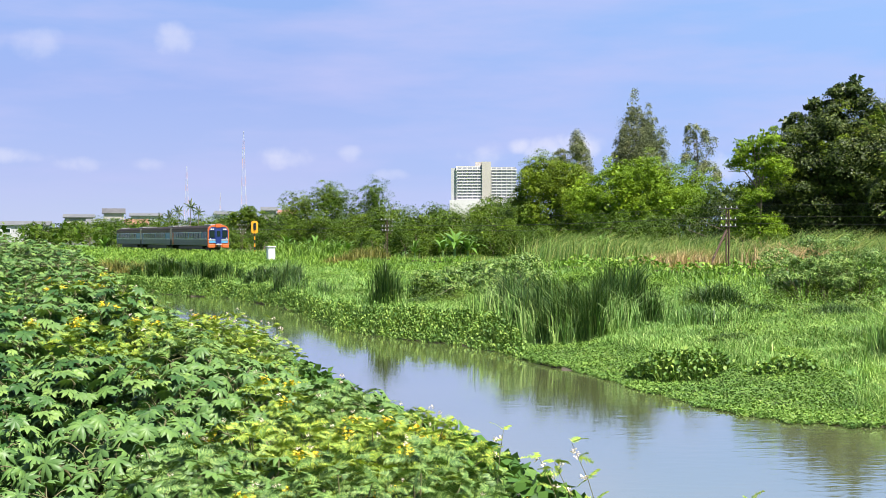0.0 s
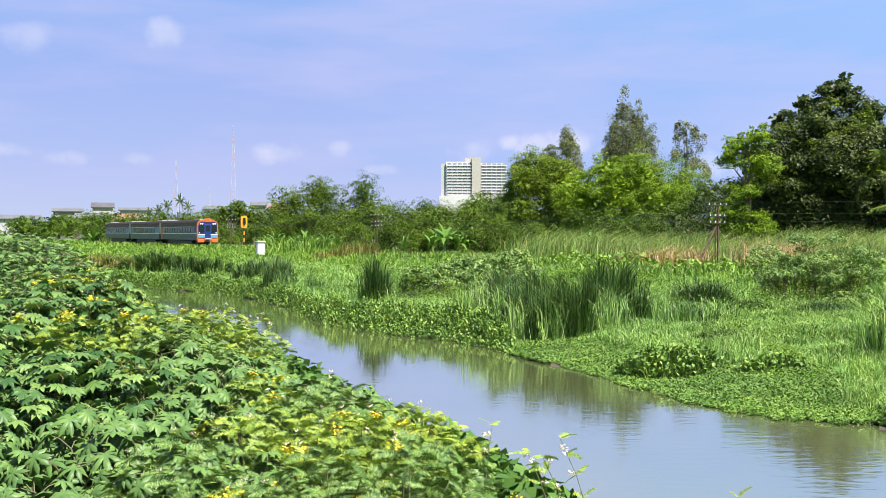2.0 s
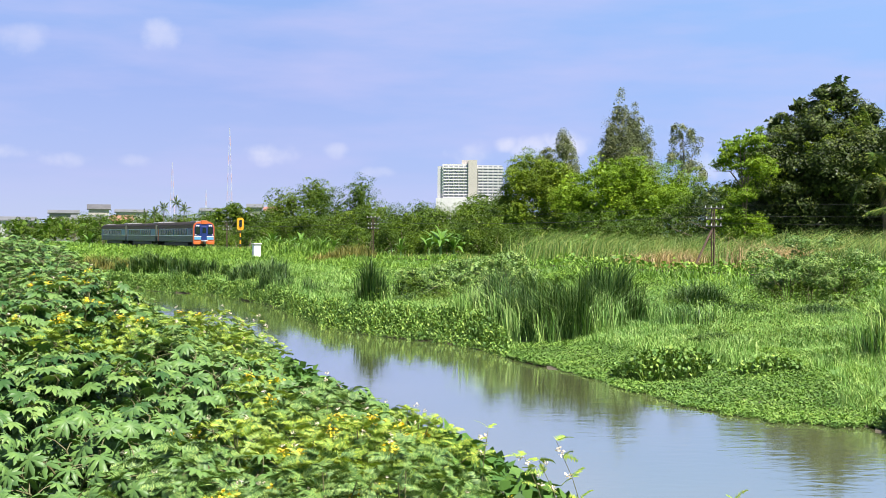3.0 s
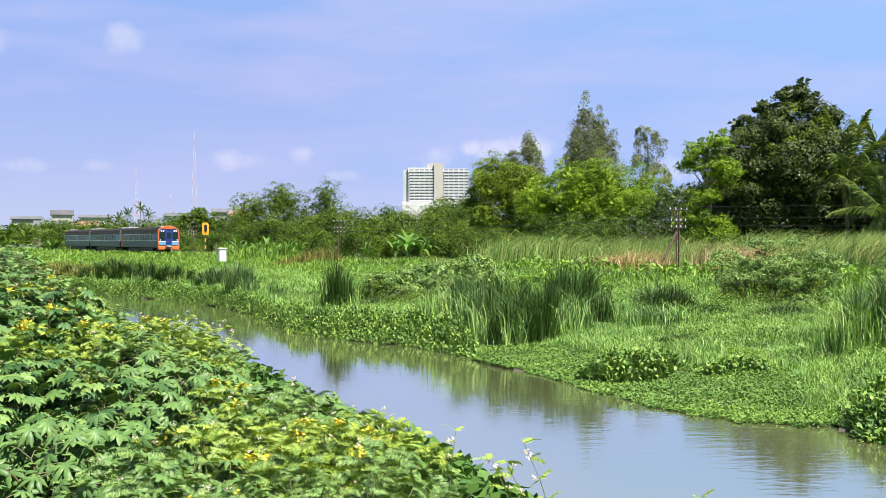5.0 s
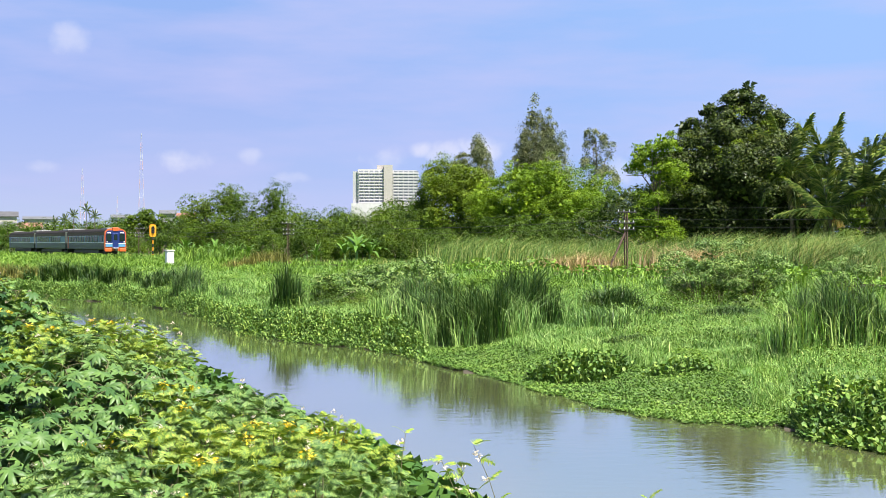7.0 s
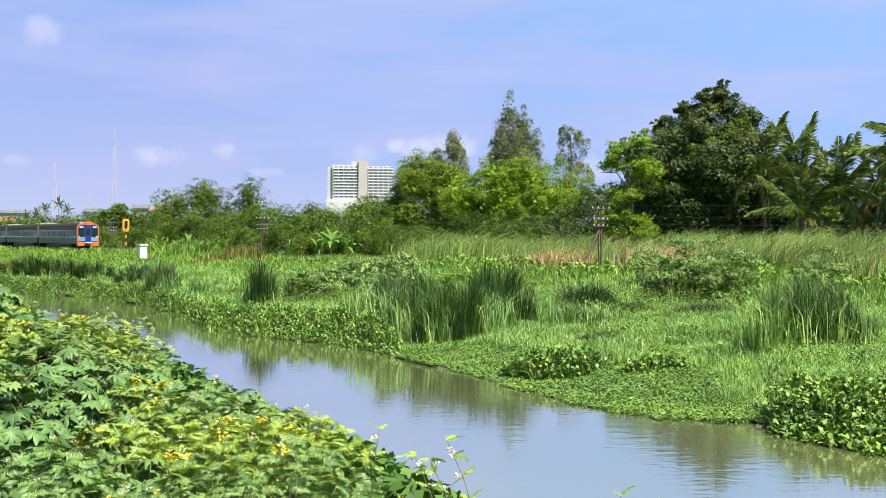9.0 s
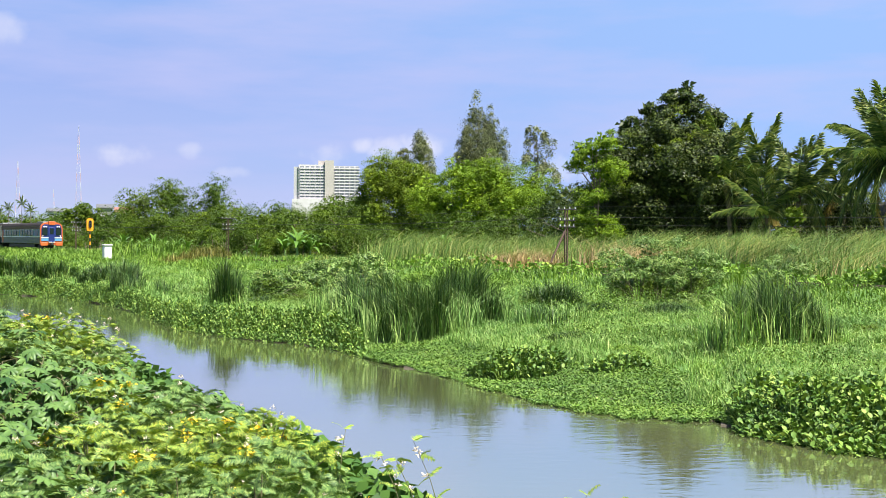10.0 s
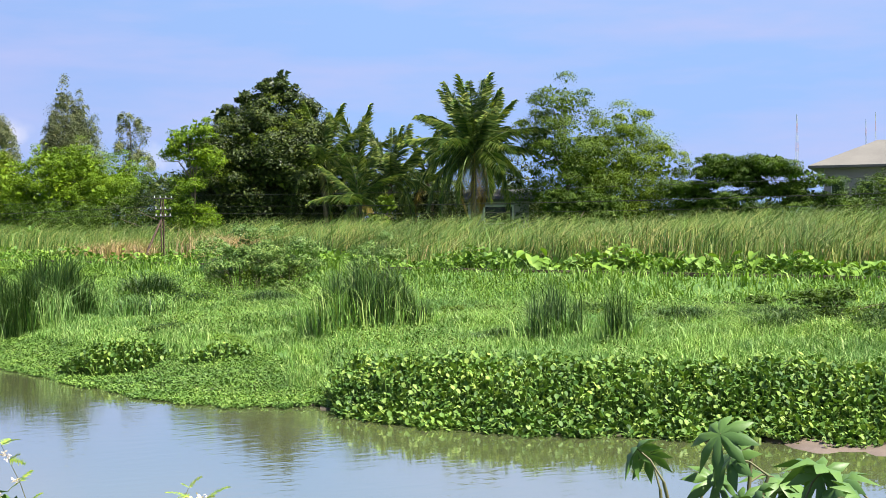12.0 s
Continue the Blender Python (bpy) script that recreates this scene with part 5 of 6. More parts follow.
def build_bank_grass():
    """Long grass that comes up between the shrubs of the near bank."""
    rng = np.random.default_rng(880)
    n = 15000
    x, y = scatter(rng, n, -12, 8, 9.3, 16)
    az, r = polar(x, y)
    ok = (wave(x * 1.3, y * 1.3, 1.0) > 0.1) & (r < np.interp(az, BANKS[:, 0], BANKS[:, 2]) - 0.3)
    x, y, az, r = x[ok], y[ok], az[ok], r[ok]
    z = height(x, y)
    tall = np.array([canopy(a, q) for a, q in zip(az, r)]) + 0.12 - z
    tall = np.clip(tall, 0.15, 1.6) * rng.uniform(0.55, 1.02, len(x))
    stuff("bank_grass", [blades(rng, np.stack([x, y, z - 0.03], 1), tall, 0.016, 0.6, 0.8)], GRASS_BRIGHT, "long bright grass between the shrubs of the near bank")


build_bank_grass()
# ---- plants of the field and the railway side ----
def weed_mound(seed, material, h=1.8, w=2.2, n=2400, size=0.19):
    rng = np.random.default_rng(seed)
    mnd = thing("weed_mound", (0, 0, 0), "tangled mound of leafy green weeds in the grass", "bush", "weed mounds")
    lob = mound(seed, 6, w * 2, w * 1.4, h, 0.05)
    part("stem", trunk_mesh(seed, h * 0.5, 0.03, 6, lob), BARK, mnd)
    part("foliage", crown_mesh("foliage", seed + 1, lob, n, size, material, width=0.6, up=0.6, core=0.05), material, mnd)
    return mnd


mounds = [weed_mound(501, MOUND), weed_mound(502, SHRUB), weed_mound(503, TREE_MID), weed_mound(504, BROADLEAF, n=2000, size=0.24)]


def set_down(src, az, r, s, turn, tall=1.0):
    x, y, z = spot(az, r)
    m = pose(x, y, z - 0.05, 0, 0, turn)
    if src.name not in placed:
        placed[src.name] = True
        ob = src
        ob.matrix_world = m
    else:
        ob = copy_thing(src, m)
    ob.scale = (s, s, s * tall)
    return ob


for i, (kind, az, r, s, tall) in enumerate((
        (0, 2.7, 60, 1.1, 1.05), (0, 1.5, 61, 1.05, 0.95), (0, 3.7, 57, 1.0, 1.0), (0, 0.4, 57, 0.9, 0.9), (1, 4.6, 56, 0.8, 0.9), (2, -0.4, 54, 0.8, 0.8), (1, 0.9, 52, 0.8, 0.7), (2, -1.2, 58, 0.7, 0.8),
        (1, 2.4, 50, 0.7, 0.7), (3, 5.6, 62, 0.7, 0.8), (3, 9.6, 60, 0.55, 0.6), (3, 10.4, 61, 0.5, 0.6), (0, 18.6, 47, 0.5, 0.8), (1, 18.9, 45.5, 0.45, 0.8), (0, 15.6, 45, 0.45, 0.5), (3, 16.2, 33, 0.35, 0.5),
        (3, 17.0, 32.6, 0.3, 0.5), (2, 42.0, 33, 0.7, 0.75), (2, 43.6, 32, 0.75, 0.8), (1, 45.0, 33, 0.7, 0.8), (2, 40.0, 36, 0.6, 0.6), (1, 26.6, 36, 0.6, 0.6), (1, 28.0, 37, 0.5, 0.5), (2, 24.9, 35.5, 0.45, 0.6),
        (3, -5.2, 82, 0.6, 0.5), (3, -3.2, 86, 0.6, 0.5), (1, -8.0, 98, 0.6, 0.5), (3, -10.6, 108, 0.7, 0.5), (1, 6.2, 55, 0.6, 0.6), (1, 11.9, 47, 0.5, 0.4), (2, 19.9, 40, 0.5, 0.5), (1, 33.0, 35, 0.5, 0.5))):
    set_down(mounds[kind], az, r, s, i * 77 % 360, tall)


def open_bush(seed, h, w):
    """Separate leafy sprays on bare stems that fan out from one foot."""
    rng = np.random.default_rng(seed)
    bush = thing("open_shrub", (0, 0, 0), "open feathery shrub with pale green leaves on bare stems", "shrub", "open shrubs")
    lobes, stems = [], []
    for i in range(15):
        a, u = rng.uniform(0, 2 * np.pi), np.sqrt(rng.uniform(0, 1))
        tip = np.array([w * u * np.cos(a), 0.7 * w * u * np.sin(a), h * rng.uniform(0.35, 1.0) * (1.0 - 0.35 * u * u)])
        lobes.append((*tip, rng.uniform(0.25, 0.5), rng.uniform(0.25, 0.5), rng.uniform(0.12, 0.26)))
        stems.append(tube([(0.1 * np.cos(a), 0.1 * np.sin(a), -0.1), tip * np.array([0.45, 0.45, 0.65]), tip], [0.02, 0.014, 0.007], 4))
    low = [(x * 0.8, y * 0.8, z * 0.5, rx, ry, rz) for x, y, z, rx, ry, rz in lobes[:9]]
    part("stem", mesh_arrays("stem", *joined(stems), STEM_RED), STEM_RED, bush)
    part("foliage", crown_mesh("foliage", seed + 1, lobes, 2200, 0.2, MOUND, width=0.4, shell=0.2, puff=0.3, core=0.0), MOUND, bush, "pale yellow-green leafy sprays")
    part("lower_foliage", crown_mesh("lower_foliage", seed + 2, low, 500, 0.17, SHRUB, width=0.4, shell=0.2, puff=0.3, core=0.0), TREE_MID, bush, "darker inner leaves")
    return bush


bushes = [open_bush(521, 2.9, 1.7), open_bush(524, 2.5, 1.5)]
for i, (k, az, r, s) in enumerate(((0, 16.3, 48.5, 1.0), (1, 17.2, 49, 1.0), (0, 18.2, 48, 1.0), (1, 18.6, 47.2, 0.85), (1, 15.6, 50, 0.7), (0, 23.0, 50, 0.85))):
    set_down(bushes[k], az, r, s, i * 61 % 360)


def blade_leaf(seed, length, width, droop, material, name="leaf"):
    """A long broad leaf that arches over, with a raised midrib."""
    rng = np.random.default_rng(seed)
    k = np.linspace(0, 1, 8)
    x, z = length * (k - 0.15 * droop * k ** 2), length * (0.35 * k - 0.6 * droop * k ** 2.2)
    w = width * np.sin(np.pi * np.clip(0.08 + 0.9 * k, 0, 1)) ** 0.7 * 0.5
    v = []
    for i in range(8):
        jag = rng.uniform(0.85, 1.1)
        v += [(x[i], -w[i] * jag, z[i] + 0.2 * w[i]), (x[i], 0, z[i]), (x[i], w[i] * jag, z[i] + 0.2 * w[i])]
    f = []
    for i in range(7):
        a = i * 3
        f += [(a, a + 3, a + 4, a + 1), (a + 1, a + 4, a + 5, a + 2)]
    return mesh_arrays(name, np.array(v), [np.array(f)], material, True)


BANANA_LEAVES = [blade_leaf(531, 2.4, 0.45, 0.9, BANANA), blade_leaf(532, 2.2, 0.45, 1.4, BANANA), blade_leaf(533, 2.0, 0.4, 0.5, BANANA)]


def banana(az, r, s, seed):
    rng = random.Random(seed)
    top = thing("banana_plant", spot(az, r), "banana plant with broad bright green leaves", "plant", "banana plants", rng.uniform(0, 360), s)
    part("stem", rod(0.15, 1.15, (0, 0, -0.1), 9, 0.08), STEM_GREEN, top)
    for i in range(11):
        f = part("leaf", BANANA_LEAVES[i % 3], BANANA, top)
        f.matrix_local = Matrix.Translation((0, 0, 1.0)) @ pose(0, 0, 0, 0, 0, i * 137.5) @ pose(0, 0, 0, 0, -rng.uniform(22, 80), 0)


for i, (az, r, s) in enumerate(((0.0, 126, 0.95), (0.55, 123, 1.2), (1.5, 127, 1.0), (-1.3, 128, 0.7), (-5.4, 150, 0.8), (-5.9, 148, 0.95), (-6.8, 154, 0.75), (7.0, 104, 0.7), (7.35, 101, 0.95),
                                (7.6, 105, 0.8), (5.3, 112, 0.7), (-15.3, 200, 1.0), (-7.6, 158, 0.8), (-7.2, 160, 1.0), (-6.3, 152, 0.9), (-4.9, 146, 0.85), (-4.4, 148, 0.75), (0.25, 128, 1.05), (0.9, 126, 1.1), (1.15, 124, 0.9), (8.0, 103, 0.7), (6.6, 106, 0.6))):
    banana(az, r, s, 540 + i)


def taro_leaf(seed):
    """A heart-shaped leaf, cupped, its tip down."""
    ring = [(0.0, 0.0), (-0.22, 0.22), (-0.1, 0.42), (0.25, 0.4), (0.55, 0.22), (0.85, 0.0), (0.55, -0.22), (0.25, -0.4), (-0.1, -0.42), (-0.22, -0.22)]
    v = [(0.2, 0, 0.0)] + [(x, y, 0.35 * abs(y) - 0.2 * x * x) for x, y in ring]
    return mesh_arrays("leaf", np.array(v), [np.array([(0, i, i % 10 + 1) for i in range(1, 11)])], BROADLEAF, True)


TARO = taro_leaf(0)


def taro_plant(seed):
    rng = random.Random(seed)
    top = thing("taro_plant", (0, 0, 0), "low plant with large heart-shaped bright green leaves", "plant", "broad-leaved plants")
    pieces = []
    for i in range(11):
        a, u, h = i * 2.4, rng.uniform(0.15, 0.7), rng.uniform(0.4, 1.0)
        tip = Vector((u * math.cos(a), u * math.sin(a), h))
        pieces.append(tube([(0, 0, -0.05), tip * 0.5 + Vector((0, 0, 0.15)), tip], [0.02, 0.016, 0.01], 4))
        f = part("leaf", TARO, BROADLEAF, top)
        f.matrix_local = Matrix.Translation(tip) @ pose(0, 0, 0, 0, 0, math.degrees(a)) @ pose(0, 0, 0, rng.uniform(-15, 15), rng.uniform(5, 45), 0) @ Matrix.Scale(rng.uniform(0.45, 0.75), 4)
    part("stem", mesh_arrays("stem", *joined(pieces), STEM_GREEN), STEM_GREEN, top)
    return top


taros = [taro_plant(561), taro_plant(562)]
rng = random.Random(88)
for i in range(140):
    az = 12.5 + 35 * rng.random() ** 0.6 if i < 132 else rng.uniform(-4, 10)
    t = math.tan(radians(az))
    y = (46.936 + rng.uniform(1.9, 5.2) / 0.906) / (t + 0.466)
    set_down(taros[i % 2], az, math.hypot(t * y, y), rng.choice((0.45, 0.55, 0.65, 0.8, 1.1)), rng.uniform(0, 360), rng.uniform(0.5, 0.95))



def build_creepers():
    """Broad-leaved creepers that run through the foot of the tall grass."""
    g = np.random.default_rng(89)
    n = 15000
    az = 5 + 43 * g.uniform(0, 1, n) ** 0.8
    t = np.tan(np.radians(az))
    y = (46.936 + g.uniform(1.8, 5.6, n) / 0.906) / (t + 0.466)
    x = t * y
    k = wave(x, y, 0.8) + 0.5 * wave(x + 5, y, 2.1)
    ok = k > -0.25
    x, y, k = x[ok], y[ok], k[ok]
    z = height(x, y) + g.uniform(0.05, 1.0, len(x)) ** 0.7 * np.clip(0.5 + 0.6 * k, 0.2, 1.1)
    stuff("creepers", [leaves(g, np.stack([x, y, z], 1), 0.27, 0.8, 0.45)], BROADLEAF, "bright broad-leaved creepers below the tall grass", "weeds")


build_creepers()
# ---- railway ----
STEEL = matte("ribbed_steel", (0.06, 0.075, 0.06), (0.095, 0.11, 0.09), 1.5, 0.5, 0.0, 0.2)
BLUE = matte("blue_paint", (0.01, 0.11, 0.19), (0.014, 0.15, 0.24), 2.0, 0.35)
NAVY = matte("navy_paint", (0.008, 0.02, 0.10), (0.015, 0.03, 0.14), 2.0, 0.35)
ORANGE = matte("orange_paint", (0.40, 0.08, 0.018), (0.5, 0.115, 0.025), 2.0, 0.5)
BROWN = matte("brown_ribbed_band", (0.085, 0.052, 0.04), (0.14, 0.088, 0.068), 3.0, 0.7)
SOOT = matte("sooty_roof", (0.014, 0.012, 0.012), (0.03, 0.026, 0.024), 1.0, 0.85, spec=0.15)
GREY = matte("grey_hatch", (0.20, 0.20, 0.195), (0.3, 0.3, 0.29), 2.0, 0.6)
WHITE = matte("white_paint", (0.70, 0.70, 0.68), (0.82, 0.82, 0.8), 2.0, 0.5)
SKYBLUE = matte("light_blue_paint", (0.07, 0.22, 0.38), (0.095, 0.27, 0.44), 2.0, 0.5)
BLACK = matte("black_metal", (0.015, 0.015, 0.015), (0.035, 0.033, 0.03), 5.0, 0.6)
RUST = matte("rusty_iron", (0.05, 0.035, 0.03), (0.13, 0.075, 0.055), 8.0, 0.8, 0.4)
PORCELAIN = matte("grey_porcelain", (0.42, 0.42, 0.42), (0.6, 0.6, 0.6), 5.0, 0.3)
CONCRETE = matte("concrete", (0.38, 0.37, 0.35), (0.52, 0.51, 0.48), 2.0, 0.85, 0.3)
BALLAST = matte("ballast_stone", (0.16, 0.14, 0.12), (0.30, 0.27, 0.24), 5.0, 0.95, 0.8)
YELLOW_PAINT = matte("yellow_orange_paint", (0.62, 0.25, 0.006), (0.70, 0.30, 0.01), 2.0, 0.6)


def glass_material():
    m, nt, bsdf = shader("dark_tinted_glass")
    bsdf.inputs["Base Color"].default_value = (0.012, 0.022, 0.02, 1)
    bsdf.inputs["Roughness"].default_value, bsdf.inputs["Specular IOR Level"].default_value = 0.1, 0.16
    bumped(nt, bsdf, noise_of(nt, 0.8, 2.0), 0.05, 0.02)
    return m


GLASS = glass_material()
FWD = math.degrees(math.atan2(-1.0, 0.466))


def on_track(y, side=0.0):
    """Place beside the centre line, side metres away from the camera."""
    return track_x(y) + side * 0.906, y + side * 0.4224


def build_track():
    top = thing("railway_track", (0, 0, 0), "single metre-gauge railway track on ballast, half hidden by grass", "railway", kind="structure")
    x0, y0 = on_track(18)
    x1, y1 = on_track(520)
    L = math.hypot(x1 - x0, y1 - y0)
    mid = ((x0 + x1) / 2, (y0 + y1) / 2)
    bed = bmesh.new()
    prof = [(-1.9, 0.55), (-1.3, 0.86), (1.3, 0.86), (1.9, 0.55)]
    ends = [[bed.verts.new((e * L / 2, a, b)) for a, b in prof] for e in (-1, 1)]
    for i in range(3):
        bed.faces.new((ends[0][i], ends[0][i + 1], ends[1][i + 1], ends[1][i]))
    m = pose(*mid, 0, 0, 0, FWD)
    part("ballast", bed, BALLAST, top).matrix_local = m
    for s in (-0.535, 0.535):
        part("rail", box((L, 0.07, 0.14), (0, s, 1.03), 0.01), RUST, top).matrix_local = m
    bm = box((0.24, 2.0, 0.16), (0, 0, 0.88), 0.02)
    me = bpy.data.meshes.new("sleeper")
    bm.to_mesh(me), bm.free()
    me.materials.append(CONCRETE)
    for i in range(150):
        y = 24 + i * 0.62
        part("sleeper", me, CONCRETE, top).matrix_local = pose(*on_track(y), 0, 0, 0, FWD)


build_track()


def shell(x0, x1, profile, ribs=0):
    """A body section extruded along x: profile is the half section (y, z) from the outside bottom up; mirrored, closed at both ends."""
    bm = bmesh.new()
    ring = [(-y, z) for y, z in profile] + [(y, z) for y, z in reversed(profile)]
    a = [bm.verts.new((x0, y, z)) for y, z in ring]
    b = [bm.verts.new((x1, y, z)) for y, z in ring]
    n = len(ring)
    for i in range(n):
        bm.faces.new((a[i], a[(i + 1) % n], b[(i + 1) % n], b[i]))
    bm.faces.new(a[::-1]), bm.faces.new(b)
    bmesh.ops.recalc_face_normals(bm, faces=bm.faces[:])
    return bm


def as_mesh(name, bm, material):
    me = bpy.data.meshes.new(name)
    bm.to_mesh(me)
    bm.free()
    me.materials.append(material)
    return me


WINDOW = as_mesh("window", box((1.12, 0.05, 0.8), (0, 0, 0), 0.02), GLASS)
WFRAME = as_mesh("window_frame", box((1.18, 0.04, 0.86), (0, 0, 0), 0.02), STEEL)
WHEEL = as_mesh("wheel", rod(0.43, 0.12, (0, 0, -0.06), 20), BLACK)
LENGTH = 21.6


def railcar(lead):
    car = thing("railcar", (0, 0, 0), "diesel railcar, orange cab front, blue window band, ribbed steel sides" if lead
                else "trailing diesel railcar with blue window band and ribbed steel sides", "train", "train cars")
    L = LENGTH
    rib = [(1.40 + (0.015 if i % 2 else 0.0), 0.92 + 0.055 * i) for i in range(16)]
    part("lower_body", shell(-L, -0.35, rib), STEEL, car, "ribbed grey steel lower side")
    part("window_band", shell(-L, -0.35, [(1.40, 1.75), (1.40, 2.74)]), BLUE, car, "blue painted window band")
    brown = [(1.40 + (0.02 if i % 2 else 0.0), 2.745 + 0.06 * i) for i in range(8)]
    part("cantrail", shell(-L, -0.35, brown), BROWN, car, "brown ribbed band below the roof")
    part("roof", shell(-L, -0.35, [(1.38, 3.17), (1.30, 3.32), (1.08, 3.50), (0.7, 3.62), (0.25, 3.66)]), SOOT, car, "black soot-stained roof")
    for s in (-1, 1):
        part("stripe", box((L - 0.4, 0.03, 0.09), (-L / 2 - 0.15, s * 1.412, 1.79)), WHITE, car, "white stripe")
        part("stripe", box((L - 4.2, 0.03, 0.05), (-L / 2 - 1.2, s * 1.412, 2.70)), WHITE, car, "white stripe")
        for i in range(11):
            x = -4.2 - i * 1.46 - (0.35 if i > 4 else 0)
            fr = part("window", WFRAME, GREY, car)
            fr.matrix_local = pose(x, s * 1.405, 2.26)
            part("pane", WINDOW, GLASS, fr).matrix_local = pose(0, s * 0.012, 0)
        part("door", box((0.75, 0.05, 1.75), (-L + 0.9, s * 1.405, 1.85), 0.02), ORANGE if lead else NAVY, car)
        if lead:
            part("cab_window", box((0.4, 0.05, 0.7), (-1.2, s * 1.405, 2.3), 0.03), GLASS, car)
            part("cab_panel", box((1.5, 0.04, 0.95), (-2.2, s * 1.403, 2.25), 0.02), NAVY, car, "dark blue slanted panel")
    part("roof_hatch", box((3.2, 1.7, 0.22), (-2.6, 0, 3.66), 0.06), GREY, car, "pale grey roof equipment box")
    part("roof_hatch", box((0.9, 1.5, 0.2), (-L + 1.4, 0, 3.66), 0.05), GREY, car, "pale grey roof equipment box")
    part("underframe", box((L - 8, 2.3, 0.45), (-L / 2, 0, 0.62), 0.05), BLACK, car)
    for bx in (-3.2, -L + 3.0):
        bog = part("bogie", box((2.9, 1.5, 0.35), (bx, 0, 0.52), 0.06), BLACK, car)
        for dx in (-0.95, 0.95):
            for s in (-1, 1):
                part("wheel", WHEEL, BLACK, bog).matrix_local = pose(bx + dx, s * 0.56, 0.43, 90)
    part("end_wall", box((0.06, 2.78, 2.5), (-L - 0.02, 0, 2.1), 0.02), STEEL, car, "grey steel end wall")
    if not lead:
        part("end_wall", box((0.06, 2.78, 2.5), (-0.33, 0, 2.1), 0.02), STEEL, car, "grey steel end wall")
    part("gangway", box((0.7, 1.1, 2.1), (-L - 0.3, 0, 2.0), 0.05), RUST, car, "rusty brown gangway bellows")
    if lead:
        cab = [(1.42, 0.72), (1.42, 2.9), (1.33, 3.25), (1.08, 3.5), (0.6, 3.68), (0.2, 3.7)]
        part("cab_surround", shell(-0.36, 0.0, cab), ORANGE, car, "orange painted cab surround")
        part("cab_face", shell(0.0, 0.07, [(1.28, 1.72), (1.28, 2.85), (1.18, 3.2), (0.95, 3.4)]), NAVY, car, "dark blue cab face")
        part("cab_band", box((0.05, 2.6, 0.34), (0.045, 0, 1.42), 0.01), SKYBLUE, car, "light blue band")
        part("cab_band", box((0.04, 2.62, 0.09), (0.05, 0, 1.70)), WHITE, car, "white band")
        part("destination_box", box((0.3, 0.78, 0.5), (-0.02, 0, 3.56), 0.05), ORANGE, car, "orange header box")
        for s in (-1, 1):
            part("windscreen", box((0.04, 0.66, 0.95), (0.085, s * 0.86, 2.45), 0.04), GLASS, car)
            part("buffer_skirt", box((0.2, 0.85, 0.45), (0.0, s * 0.95, 0.85), 0.05), ORANGE, car)
            for k in (0.72, 0.98):
                lamp = rod(0.09, 0.06, (0, 0, 0), 14)
                part("headlight", lamp, WHITE, car, "round white headlight").matrix_local = pose(0.07, s * k, 3.1, 0, 90, 0)
            part("marker_light", rod(0.07, 0.05, (0, 0, 0), 12), WHITE, car).matrix_local = pose(0.07, s * 1.12, 1.9, 0, 90, 0)
        door = part("cab_door", box((0.06, 0.78, 1.9), (0.1, 0, 2.05), 0.03), NAVY, car, "dark blue gangway door")
        part("door_window", box((0.03, 0.46, 0.75), (0.135, 0, 2.5), 0.03), GLASS, door)
        part("coupler", box((0.5, 0.3, 0.3), (0.2, 0, 0.85), 0.05), BLACK, car)
        part("step", box((0.4, 0.8, 0.08), (0.15, 0, 1.1), 0.02), WHITE, car, "white gangway step plate")
    return car


lead = railcar(True)
trail = railcar(False)
NOSE_Y = 165.0
for i, car in enumerate((lead, trail, None)):
    y = NOSE_Y + i * (LENGTH + 0.7) * 0.9064
    m = pose(*on_track(y), RAIL_Z, 0, 0, FWD)
    if car:
        car.matrix_world = m
    else:
        copy_thing(trail, m)


def telegraph_pole(az, y_off, h=4.4, strut=False):
    t = math.tan(radians(az))
    y = (46.936 + y_off / 0.906) / (t + 0.466)
    x = t * y
    z = float(height(x, y))
    pole = thing("telegraph_pole", (x, y, z), "old telegraph pole of rusty rails with pale insulators on crossarms", "pole", "telegraph poles", FWD + 90)
    for s in (-0.09, 0.09):
        part("post", box((0.06, 0.09, h + 0.3), (s, 0, h / 2 - 0.15), 0.01), RUST, pole)
    for k, w in ((h - 0.05, 1.5), (h - 0.72, 1.25), (h - 1.13, 1.25)):
        arm = part("crossarm", box((w, 0.07, 0.07), (0, -0.08, k), 0.01), BLACK, pole)
        for j in (-0.42, -0.14, 0.14, 0.42):
            part("insulator", rod(0.034, 0.12, (j * w, -0.08, k + 0.035), 10, 0.026), PORCELAIN, arm, "pale grey porcelain insulator")
    if strut:
        line = tube([(-0.1, 0, h * 0.68), (-2.0, -0.2, -0.2)], [0.065, 0.065], 6)
        part("strut", mesh_arrays("strut", *line, RUST), RUST, pole, "slanting strut")
    return Vector((x, y, z + h))


